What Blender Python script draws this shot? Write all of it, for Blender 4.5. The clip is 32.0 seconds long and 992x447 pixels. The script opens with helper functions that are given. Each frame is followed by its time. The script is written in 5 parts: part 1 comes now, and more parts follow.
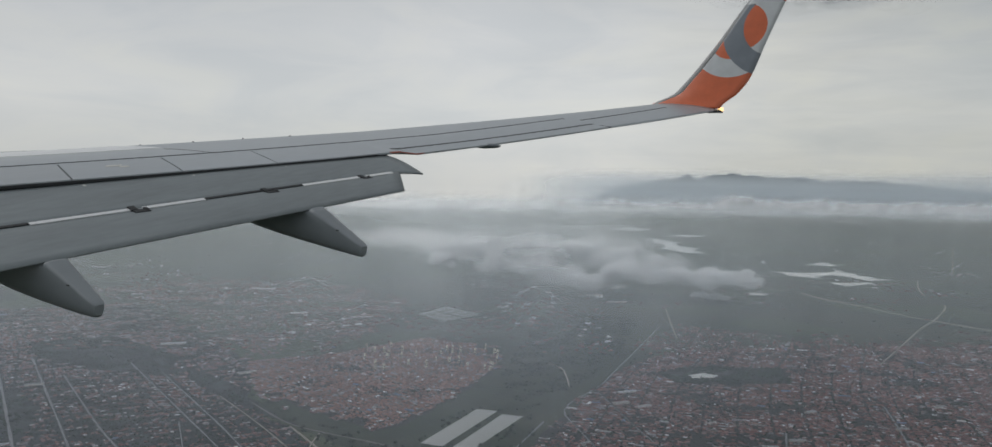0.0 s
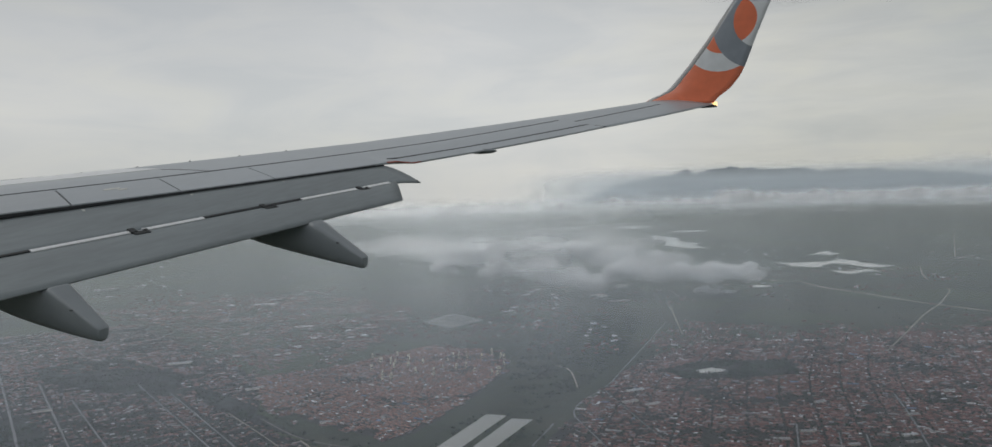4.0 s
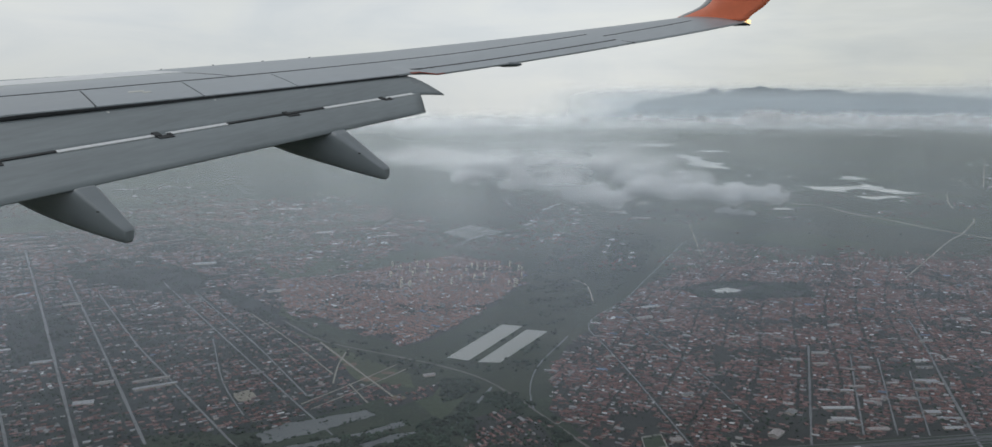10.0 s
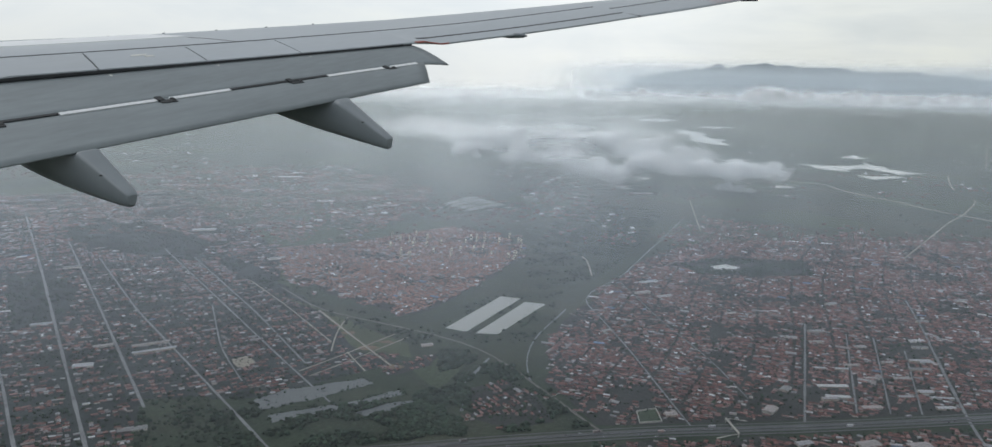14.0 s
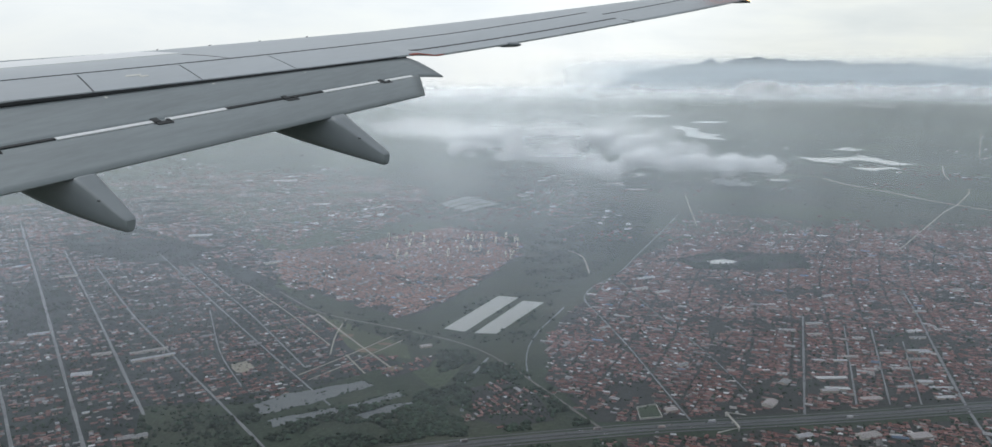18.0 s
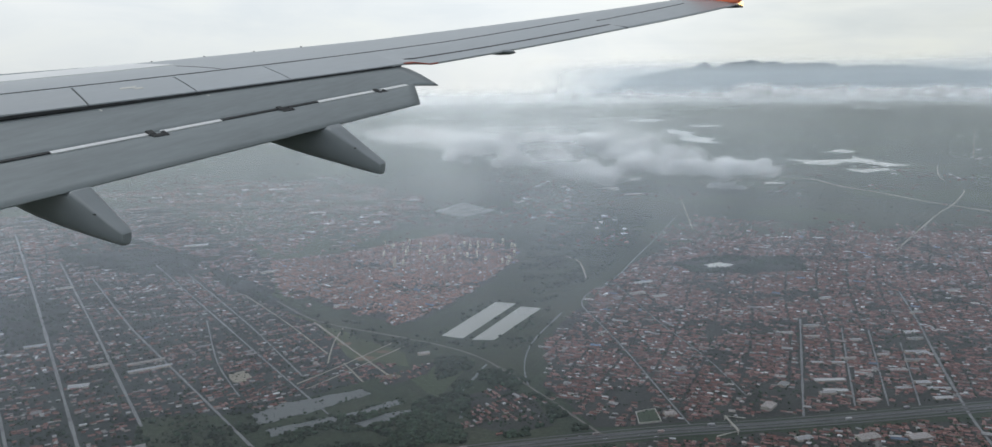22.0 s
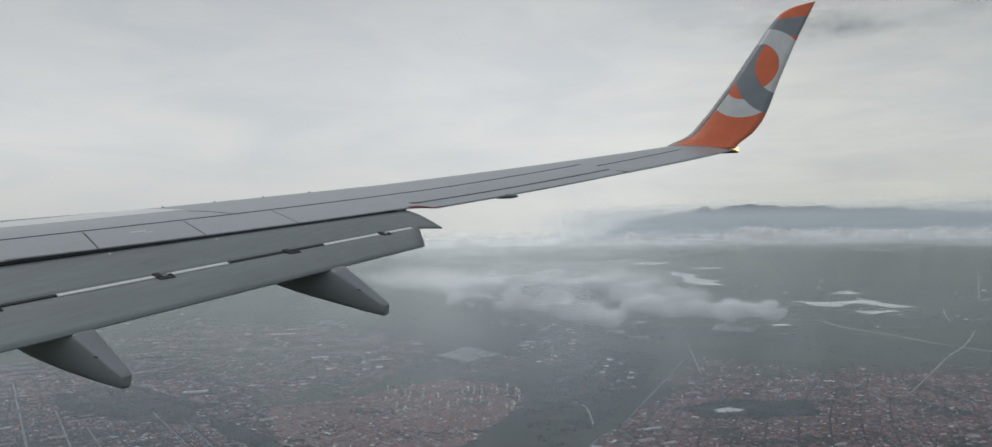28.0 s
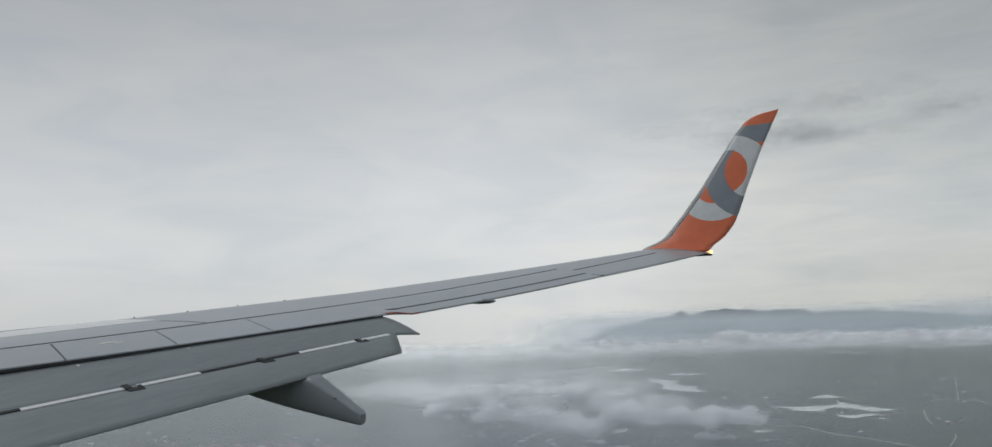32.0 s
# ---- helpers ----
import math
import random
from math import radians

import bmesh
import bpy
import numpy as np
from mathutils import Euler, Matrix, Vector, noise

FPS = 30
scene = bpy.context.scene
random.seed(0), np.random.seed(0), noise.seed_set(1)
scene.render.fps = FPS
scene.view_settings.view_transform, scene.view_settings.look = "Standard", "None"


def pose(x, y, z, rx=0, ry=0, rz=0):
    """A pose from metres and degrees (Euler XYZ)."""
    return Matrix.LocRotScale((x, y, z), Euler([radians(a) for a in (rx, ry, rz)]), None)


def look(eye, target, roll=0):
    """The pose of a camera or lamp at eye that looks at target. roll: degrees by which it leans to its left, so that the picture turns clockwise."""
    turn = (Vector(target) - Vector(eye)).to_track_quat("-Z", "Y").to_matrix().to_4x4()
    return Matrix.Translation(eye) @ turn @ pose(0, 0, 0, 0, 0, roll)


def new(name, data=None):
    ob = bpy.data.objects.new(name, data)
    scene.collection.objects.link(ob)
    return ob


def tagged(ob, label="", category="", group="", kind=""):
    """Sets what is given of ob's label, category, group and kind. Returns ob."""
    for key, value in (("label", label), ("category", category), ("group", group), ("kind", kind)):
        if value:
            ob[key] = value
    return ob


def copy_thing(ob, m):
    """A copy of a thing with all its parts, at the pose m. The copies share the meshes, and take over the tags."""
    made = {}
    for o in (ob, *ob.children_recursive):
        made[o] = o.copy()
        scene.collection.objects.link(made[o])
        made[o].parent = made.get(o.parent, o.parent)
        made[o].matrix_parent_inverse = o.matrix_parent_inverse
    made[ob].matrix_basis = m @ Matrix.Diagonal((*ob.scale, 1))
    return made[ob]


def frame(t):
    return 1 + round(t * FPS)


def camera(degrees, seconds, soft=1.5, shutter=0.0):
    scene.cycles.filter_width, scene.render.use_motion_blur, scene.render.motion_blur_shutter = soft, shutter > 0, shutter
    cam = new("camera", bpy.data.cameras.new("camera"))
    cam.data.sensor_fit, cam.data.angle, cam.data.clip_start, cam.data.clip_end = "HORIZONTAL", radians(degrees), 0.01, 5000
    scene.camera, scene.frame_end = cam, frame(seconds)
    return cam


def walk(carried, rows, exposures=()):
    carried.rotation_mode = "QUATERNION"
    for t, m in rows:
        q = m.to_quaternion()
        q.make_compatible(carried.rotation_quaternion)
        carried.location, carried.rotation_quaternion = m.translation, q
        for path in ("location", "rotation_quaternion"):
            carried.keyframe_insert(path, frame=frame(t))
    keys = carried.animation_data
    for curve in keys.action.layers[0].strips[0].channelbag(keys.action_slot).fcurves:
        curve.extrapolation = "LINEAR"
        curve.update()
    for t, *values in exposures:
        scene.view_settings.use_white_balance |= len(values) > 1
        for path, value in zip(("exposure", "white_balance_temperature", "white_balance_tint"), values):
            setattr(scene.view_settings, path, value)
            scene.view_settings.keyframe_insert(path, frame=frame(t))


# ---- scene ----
# ---- camera ----
cam = camera(62.2, 32.0, soft=1.45)
EYE = 140.0
EXPOSURES = [(0.0, -0.35, 6390, 10), (2.5, -0.31, 6390, 10), (4.5, -0.41, 6480, 10), (5.5, -0.45, 6480, 10), (8.0, -0.45, 6480, 10), (9.2, -0.37, 6480, 10), (10.0, -0.17, 6250, 9), (11.0, 0.22, 6200, 9), (12.0, 0.27, 6200, 9), (13.0, 0.12, 6200, 9), (14.0, 0.14, 6200, 9), (16.5, 0.3, 6200, 9), (18.0, 0.3, 6200, 9), (20.0, 0.17, 6200, 9), (24.5, 0.23, 6200, 9), (26.5, 0.31, 6200, 9), (27.0, 0.27, 6200, 9), (28.0, -0.24, 6350, 10), (29.0, -0.23, 6350, 10), (30.0, -0.46, 6300, 10), (31.0, -0.41, 6300, 10), (32.0, -0.24, 6300, 10)]
PATH = [
    (0, 0.016, 0.015, -0.086, 87.35, -0.78, -1.23),
    (0.5, 0.016, 0.018, -0.083, 87.24, -0.68, -1.31),
    (1, 0.016, 0.019, -0.081, 87.08, -0.18, -1.41),
    (1.5, 0.016, 0.014, -0.082, 87.11, 0.48, -1.33),
    (2, 0.011, 0.009, -0.084, 87.24, 1.16, -1.27),
    (2.5, 0.008, 0.008, -0.085, 87.34, 1.53, -1.11),
    (4.5, 0.028, -0.009, -0.080, 88.07, 2.03, -1.40),
    (5, 0.027, -0.019, -0.082, 91.56, 1.90, -1.70),
    (5.5, 0.022, -0.021, -0.084, 92.96, 2.14, -2.06),
    (6, 0.018, -0.013, -0.083, 92.98, 2.27, -2.37),
    (6.5, 0.020, -0.007, -0.079, 92.73, 2.33, -2.40),
    (7, 0.023, -0.008, -0.077, 92.02, 2.50, -2.01),
    (7.5, 0.024, -0.008, -0.074, 90.46, 2.57, -1.07),
    (8, 0.027, -0.009, -0.070, 89.98, 2.49, -0.58),
    (8.5, 0.031, -0.012, -0.068, 89.70, 2.32, -0.34),
    (9, 0.031, -0.009, -0.068, 89.56, 2.10, -0.31),
    (9.5, 0.029, 0.001, -0.064, 87.26, 0.80, -0.01),
    (10, 0.026, 0.006, -0.055, 81.62, 0.08, 0.32),
    (10.5, 0.020, 0.004, -0.051, 79.13, -0.50, 0.27),
    (11, 0.017, 0.003, -0.052, 78.94, -0.64, 0.29),
    (11.5, 0.015, 0.007, -0.052, 79.00, -0.74, 0.43),
    (12, 0.013, 0.007, -0.054, 79.40, -0.93, 0.51),
    (12.5, 0.012, 0.004, -0.055, 79.85, -1.06, 0.62),
    (13, 0.011, 0.001, -0.055, 79.81, -1.28, 0.55),
    (13.5, 0.012, 0.001, -0.056, 79.66, -1.21, 0.56),
    (14, 0.011, 0.002, -0.057, 79.68, -1.10, 0.53),
    (14.5, 0.008, 0.003, -0.055, 79.83, -0.75, 0.43),
    (16.5, 0.010, 0.009, 0.000, 79.82, 0.00, 0.23),
    (17, -0.001, 0.012, 0.023, 79.63, 0.00, -0.00),
    (17.5, -0.009, 0.017, 0.050, 79.64, 0.09, -0.06),
    (18, -0.013, 0.020, 0.072, 79.63, 0.08, 0.05),
    (18.5, -0.018, 0.019, 0.083, 79.97, 0.11, -0.08),
    (19, -0.023, 0.018, 0.084, 80.14, 0.36, -0.23),
    (19.5, -0.023, 0.019, 0.085, 80.29, 0.45, -0.33),
    (20, -0.019, 0.019, 0.089, 80.31, 0.73, -0.24),
    (20.5, -0.018, 0.019, 0.092, 80.20, 0.76, -0.26),
    (21, -0.016, 0.018, 0.090, 80.12, 0.82, -0.21),
    (21.5, -0.013, 0.020, 0.087, 80.17, 0.78, -0.21),
    (22, -0.015, 0.021, 0.088, 80.06, 0.76, -0.33),
    (22.5, -0.017, 0.021, 0.088, 80.12, 0.63, -0.26),
    (23, -0.021, 0.019, 0.089, 80.11, 0.52, -0.42),
    (23.5, -0.020, 0.018, 0.091, 80.21, 0.39, -0.41),
    (24, -0.017, 0.022, 0.094, 79.88, 0.26, -0.41),
    (24.5, -0.019, 0.024, 0.094, 79.68, 0.17, -0.43),
    (26.5, -0.009, 0.021, 0.092, 79.46, 0.64, 0.26),
    (27, -0.010, 0.018, 0.084, 81.26, 0.91, 0.49),
    (27.5, -0.010, 0.007, 0.076, 86.17, 1.03, 0.29),
    (28, -0.012, -0.009, 0.070, 90.02, 1.05, -0.08),
    (28.5, -0.018, -0.023, 0.061, 93.48, 1.43, -0.53),
    (29, -0.027, -0.038, 0.043, 96.86, 1.58, -0.97),
    (29.5, -0.033, -0.054, 0.026, 101.01, 1.65, -1.71),
    (30, -0.033, -0.058, 0.016, 102.74, 1.65, -2.11),
    (30.5, -0.030, -0.047, 0.013, 102.53, 1.89, -2.15),
    (31, -0.030, -0.029, 0.019, 101.21, 2.04, -2.04),
    (31.5, -0.030, -0.014, 0.027, 98.60, 1.95, -1.86),
    (32, -0.028, -0.010, 0.029, 97.50, 1.99, -1.69),
]
walk(cam, [(t, pose(x, y, EYE + z, rx, ry, rz)) for t, x, y, z, rx, ry, rz in PATH], EXPOSURES)

# ---- light ----
world = bpy.data.worlds.new("overcast_sky")
scene.world = world
world.use_nodes = True
nt = world.node_tree
nt.nodes.clear()


def node(tree, kind, **values):
    n = tree.nodes.new(kind)
    for key, value in values.items():
        n.inputs[key].default_value = value
    return n


def ramp(tree, source, stops):
    r = tree.nodes.new("ShaderNodeValToRGB")
    while len(r.color_ramp.elements) < len(stops):
        r.color_ramp.elements.new(0.5)
    for e, (at, c) in zip(r.color_ramp.elements, stops):
        e.position, e.color = at, (*c, 1)
    tree.links.new(source, r.inputs[0])
    return r.outputs[0]


def blend(tree, kind, fac, a, b):
    m = tree.nodes.new("ShaderNodeMix")
    m.data_type, m.blend_type = "RGBA", kind
    for slot, value in ((0, fac), (6, a), (7, b)):
        if isinstance(value, (int, float)):
            m.inputs[slot].default_value = value
        elif isinstance(value, tuple):
            m.inputs[slot].default_value = (*value, 1)
        else:
            tree.links.new(value, m.inputs[slot])
    return m.outputs[2]


SUN_HEIGHT, SUN_TURN = radians(48), radians(-70)
sky = nt.nodes.new("ShaderNodeTexSky")
sky.sky_type, sky.sun_disc = "NISHITA", False
sky.sun_elevation, sky.sun_rotation = SUN_HEIGHT, SUN_TURN
coords = nt.nodes.new("ShaderNodeTexCoord")
stretch = nt.nodes.new("ShaderNodeMapping")
stretch.inputs["Scale"].default_value = (1.3, 1.3, 4.0)
stretch.inputs["Location"].default_value = (0.3, 0.9, 0.2)
nt.links.new(coords.outputs["Generated"], stretch.inputs["Vector"])
broad = node(nt, "ShaderNodeTexNoise", Scale=1.2, Detail=5.0, Roughness=0.48, Distortion=0.3)
nt.links.new(stretch.outputs[0], broad.inputs["Vector"])
deck = ramp(nt, broad.outputs["Fac"], [(0.28, (0.560, 0.576, 0.586)), (0.50, (0.612, 0.621, 0.626)), (0.72, (0.662, 0.663, 0.660))])
axes = nt.nodes.new("ShaderNodeSeparateXYZ")
nt.links.new(coords.outputs["Generated"], axes.inputs[0])
low = ramp(nt, axes.outputs[2], [(0.0, (1.34, 1.33, 1.28)), (0.05, (1.43, 1.42, 1.37)), (0.10, (1.50, 1.49, 1.45)), (0.18, (1.37, 1.37, 1.36)), (0.27, (1.13, 1.14, 1.14)), (0.38, (0.92, 0.93, 0.94)), (1.0, (0.86, 0.87, 0.89))])
deck = blend(nt, "MULTIPLY", 1.0, deck, low)
across = nt.nodes.new("ShaderNodeMath")
across.operation = "MULTIPLY_ADD"
across.inputs[1].default_value, across.inputs[2].default_value = 0.5, 0.5
nt.links.new(axes.outputs[0], across.inputs[0])
glow = ramp(nt, across.outputs[0], [(0.25, (0.87, 0.875, 0.88)), (0.40, (0.92, 0.925, 0.93)), (0.50, (0.99, 0.99, 0.99)), (0.59, (0.98, 0.98, 0.975)), (0.68, (0.85, 0.85, 0.825)), (0.81, (0.72, 0.735, 0.73))])
deck = blend(nt, "MULTIPLY", 1.0, deck, glow)
mottle = node(nt, "ShaderNodeTexNoise", Scale=4.5, Detail=6.0, Roughness=0.55, Distortion=0.6)
nt.links.new(stretch.outputs[0], mottle.inputs["Vector"])
patches = ramp(nt, mottle.outputs["Fac"], [(0.36, (0.945, 0.957, 0.967)), (0.5, (1.0, 1.0, 0.995)), (0.66, (1.04, 1.032, 1.0))])
deck = blend(nt, "MULTIPLY", 1.0, deck, patches)
strands = nt.nodes.new("ShaderNodeMapping")
strands.inputs["Scale"].default_value = (2.4, 2.4, 17.0)
nt.links.new(coords.outputs["Generated"], strands.inputs["Vector"])
strand = node(nt, "ShaderNodeTexNoise", Scale=2.2, Detail=7.0, Roughness=0.58, Distortion=0.4)
nt.links.new(strands.outputs[0], strand.inputs["Vector"])
streaks = ramp(nt, strand.outputs["Fac"], [(0.36, (0.94, 0.945, 0.95)), (0.52, (1.0, 1.0, 1.0)), (0.66, (1.045, 1.04, 1.015))])
eastward = ramp(nt, axes.outputs[0], [(0.04, (0.1, 0.1, 0.1)), (0.30, (0.9, 0.9, 0.9))])
deck = blend(nt, "MULTIPLY", 1.0, deck, blend(nt, "MIX", eastward, (1.0, 1.0, 1.0), streaks))
clear = nt.nodes.new("ShaderNodeBackground")
clear.inputs["Strength"].default_value = 0.05
nt.links.new(sky.outputs[0], clear.inputs["Color"])
cover = nt.nodes.new("ShaderNodeBackground")
cover.inputs["Strength"].default_value = 1.0
nt.links.new(deck, cover.inputs["Color"])
both = nt.nodes.new("ShaderNodeMixShader")
both.inputs[0].default_value = 0.93
nt.links.new(clear.outputs[0], both.inputs[1])
nt.links.new(cover.outputs[0], both.inputs[2])
nt.links.new(both.outputs[0], nt.nodes.new("ShaderNodeOutputWorld").inputs["Surface"])

sun = new("sun", bpy.data.lights.new("sun", "SUN"))
sun.data.energy, sun.data.angle, sun.data.color = 0.7, radians(25), (1.0, 0.97, 0.92)
sun.matrix_world = look((0, 0, 0), (-math.sin(SUN_TURN) * math.cos(SUN_HEIGHT), -math.cos(SUN_TURN) * math.cos(SUN_HEIGHT), -math.sin(SUN_HEIGHT)))
scene.cycles.transparent_max_bounces = 256


# ---- materials ----
def surface(name, base, rough=0.7, metal=0.0, spread=0.25, grain=4.0, broad_grain=0.3, bump=0.0, random=0.0, island=0.0, coords="Object", spec=0.5, streak=None):
    """A painted, earthen or metal surface whose colour varies at a fine and a broad scale."""
    m = bpy.data.materials.new(name)
    m.use_nodes = True
    t = m.node_tree
    b = t.nodes["Principled BSDF"]
    b.inputs["Roughness"].default_value, b.inputs["Metallic"].default_value = rough, metal
    b.inputs["Specular IOR Level"].default_value = spec
    tc = t.nodes.new("ShaderNodeTexCoord")
    fine = node(t, "ShaderNodeTexNoise", Scale=grain, Detail=5.0, Roughness=0.6)
    wide = node(t, "ShaderNodeTexNoise", Scale=broad_grain, Detail=3.0)
    where = tc.outputs[coords]
    if streak:
        mp = t.nodes.new("ShaderNodeMapping")
        mp.inputs["Scale"].default_value = streak
        t.links.new(where, mp.inputs["Vector"])
        where = mp.outputs[0]
    for n in (fine, wide):
        t.links.new(where, n.inputs["Vector"])
    dark, light = tuple(c * (1 - spread) for c in base), tuple(min(1, c * (1 + spread)) for c in base)
    c = blend(t, "MIX", 0.5, ramp(t, fine.outputs["Fac"], [(0.3, dark), (0.7, light)]), ramp(t, wide.outputs["Fac"], [(0.3, dark), (0.7, light)]))
    if random or island:
        pick = t.nodes.new("ShaderNodeObjectInfo").outputs["Random"] if random else t.nodes.new("ShaderNodeNewGeometry").outputs["Random Per Island"]
        r = random or island
        shade = ramp(t, pick, [(0.0, (1 - r, 1 - r, 1 - r)), (0.35, (1, 1 - 0.3 * r, 1 - 0.4 * r)), (0.6, (1 - 0.3 * r, 1 - 0.3 * r, 1 - 0.2 * r)), (1.0, (1 + r, 1 + r, 1 + r))])
        c = blend(t, "MULTIPLY", 1.0, c, shade)
    t.links.new(c, b.inputs["Base Color"])
    if bump:
        bm_ = node(t, "ShaderNodeBump", Strength=bump, Distance=0.02)
        t.links.new(fine.outputs["Fac"], bm_.inputs["Height"])
        t.links.new(bm_.outputs[0], b.inputs["Normal"])
    return m


M = {}
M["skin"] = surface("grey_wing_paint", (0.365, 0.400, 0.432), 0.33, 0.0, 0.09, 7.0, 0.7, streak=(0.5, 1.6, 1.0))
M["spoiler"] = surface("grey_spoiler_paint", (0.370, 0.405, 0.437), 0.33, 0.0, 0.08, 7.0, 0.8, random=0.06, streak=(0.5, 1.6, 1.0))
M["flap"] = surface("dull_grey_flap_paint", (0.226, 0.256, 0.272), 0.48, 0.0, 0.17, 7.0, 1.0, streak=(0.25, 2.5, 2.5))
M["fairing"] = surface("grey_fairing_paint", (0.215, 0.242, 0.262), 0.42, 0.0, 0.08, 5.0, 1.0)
# Black of joints, brackets and studs, also of the strips painted as shade.
M["black_and_shade"] = surface("black_parts_and_shade", (0.03, 0.033, 0.036), 0.7, 0.0, 0.2, 20.0, 2.0)
M["metal"] = surface("polished_aluminium", (0.85, 0.86, 0.87), 0.28, 0.6, 0.04, 12.0, 1.0)
M["bare"] = surface("dull_bare_metal", (0.44, 0.44, 0.445), 0.55, 0.0, 0.08, 9.0, 1.0)
M["red"] = surface("faded_red_paint", (0.35, 0.10, 0.07), 0.5, 0.0, 0.15, 20.0, 2.0)
M["decal"] = surface("worn_pale_paint", (0.60, 0.60, 0.57), 0.6, 0.0, 0.2, 30.0, 3.0)


def livery():
    """White paint with orange and grey arcs, laid out in metres on the winglet."""
    m = bpy.data.materials.new("winglet_livery")
    m.use_nodes = True
    t = m.node_tree
    b = t.nodes["Principled BSDF"]
    b.inputs["Roughness"].default_value = 0.35
    tc = t.nodes.new("ShaderNodeTexCoord")
    sep = t.nodes.new("ShaderNodeSeparateXYZ")
    t.links.new(tc.outputs["Object"], sep.inputs[0])

    def calc(op, a, c):
        n = t.nodes.new("ShaderNodeMath")
        n.operation = op
        for i, v in enumerate((a, c)):
            if isinstance(v, (int, float)):
                n.inputs[i].default_value = v
            else:
                t.links.new(v, n.inputs[i])
        return n.outputs[0]
    k, up = calc("SUBTRACT", sep.outputs[1], 4.569), calc("SUBTRACT", sep.outputs[2], 1.481)

    def inside(ck, cu, r):
        dk, du = calc("SUBTRACT", k, ck), calc("SUBTRACT", up, cu)
        return calc("LESS_THAN", calc("ADD", calc("MULTIPLY", dk, dk), calc("MULTIPLY", du, du)), r * r)
    orange, white, grey = (0.68, 0.160, 0.068), (0.60, 0.63, 0.65), (0.21, 0.24, 0.275)
    c = blend(t, "MIX", inside(-0.06, 1.30, 0.74), orange, white)
    c = blend(t, "MIX", calc("MULTIPLY", inside(-0.06, 1.30, 0.41), calc("LESS_THAN", up, 1.25)), c, orange)
    ring = calc("MULTIPLY", inside(-0.768, 1.48, 0.92), calc("LESS_THAN", up, 1.88))
    c = blend(t, "MIX", ring, c, grey)
    c = blend(t, "MIX", calc("MULTIPLY", inside(-0.21, 1.30, 0.878), calc("GREATER_THAN", up, 1.88)), c, white)
    core = inside(-0.768, 1.48, 0.55)
    c = blend(t, "MIX", core, c, white)
    c = blend(t, "MIX", calc("MULTIPLY", core, inside(-0.19, 1.473, 0.43)), c, orange)
    outer = calc("MULTIPLY", calc("GREATER_THAN", up, 1.70), calc("SUBTRACT", 1.0, inside(-0.21, 1.30, 0.878)))
    c = blend(t, "MIX", outer, c, grey)
    c = blend(t, "MIX", calc("MULTIPLY", outer, calc("LESS_THAN", up, 1.975)), c, orange)
    c = blend(t, "MIX", calc("GREATER_THAN", up, 2.32), c, orange)
    worn = node(t, "ShaderNodeTexNoise", Scale=6.0, Detail=5.0)
    t.links.new(tc.outputs["Object"], worn.inputs["Vector"])
    c = blend(t, "MULTIPLY", 1.0, c, ramp(t, worn.outputs["Fac"], [(0.3, (0.93, 0.93, 0.93)), (0.7, (1.05, 1.05, 1.05))]))
    t.links.new(c, b.inputs["Base Color"])
    return m


M["livery"] = livery()
M["lamp"] = surface("amber_lamp_glass", (0.9, 0.7, 0.4), 0.2)
lamp_bsdf = M["lamp"].node_tree.nodes["Principled BSDF"]
lamp_bsdf.inputs["Emission Color"].default_value, lamp_bsdf.inputs["Emission Strength"].default_value = (1.0, 0.62, 0.25, 1), 2.0


# ---- mesh helpers ----
def mesh(name, verts, faces, material, smooth=False):
    me = bpy.data.meshes.new(name)
    me.from_pydata([tuple(v) for v in verts], [], faces)
    me.materials.append(material)
    if smooth:
        me.polygons.foreach_set("use_smooth", [True] * len(me.polygons))
    me.update()
    return me


def part(name, me, parent, label=""):
    ob = new(name, me)
    ob.parent = parent
    return tagged(ob, label)


def grid_faces(nu, nv, off=0, flip=False):
    out = []
    for i in range(nu - 1):
        for j in range(nv - 1):
            q = [off + i * nv + j, off + (i + 1) * nv + j, off + (i + 1) * nv + j + 1, off + i * nv + j + 1]
            out.append(q[::-1] if flip else q)
    return out


def slab(top, under, nu, nv):
    """A closed solid between two grids of nu x nv points."""
    n = nu * nv
    faces = grid_faces(nu, nv) + grid_faces(nu, nv, n, True)
    for i in range(nu - 1):
        for j in (0, nv - 1):
            q = [i * nv + j, n + i * nv + j, n + (i + 1) * nv + j, (i + 1) * nv + j]
            faces.append(q if j == 0 else q[::-1])
    for j in range(nv - 1):
        for i in (0, nu - 1):
            q = [i * nv + j, i * nv + j + 1, n + i * nv + j + 1, n + i * nv + j]
            faces.append(q if i == 0 else q[::-1])
    return list(top) + list(under), faces


def box(x0, y0, z0, x1, y1, z1):
    v = [(x, y, z) for x in (x0, x1) for y in (y0, y1) for z in (z0, z1)]
    return v, [(0, 1, 3, 2), (4, 6, 7, 5), (0, 4, 5, 1), (2, 3, 7, 6), (0, 2, 6, 4), (1, 5, 7, 3)]


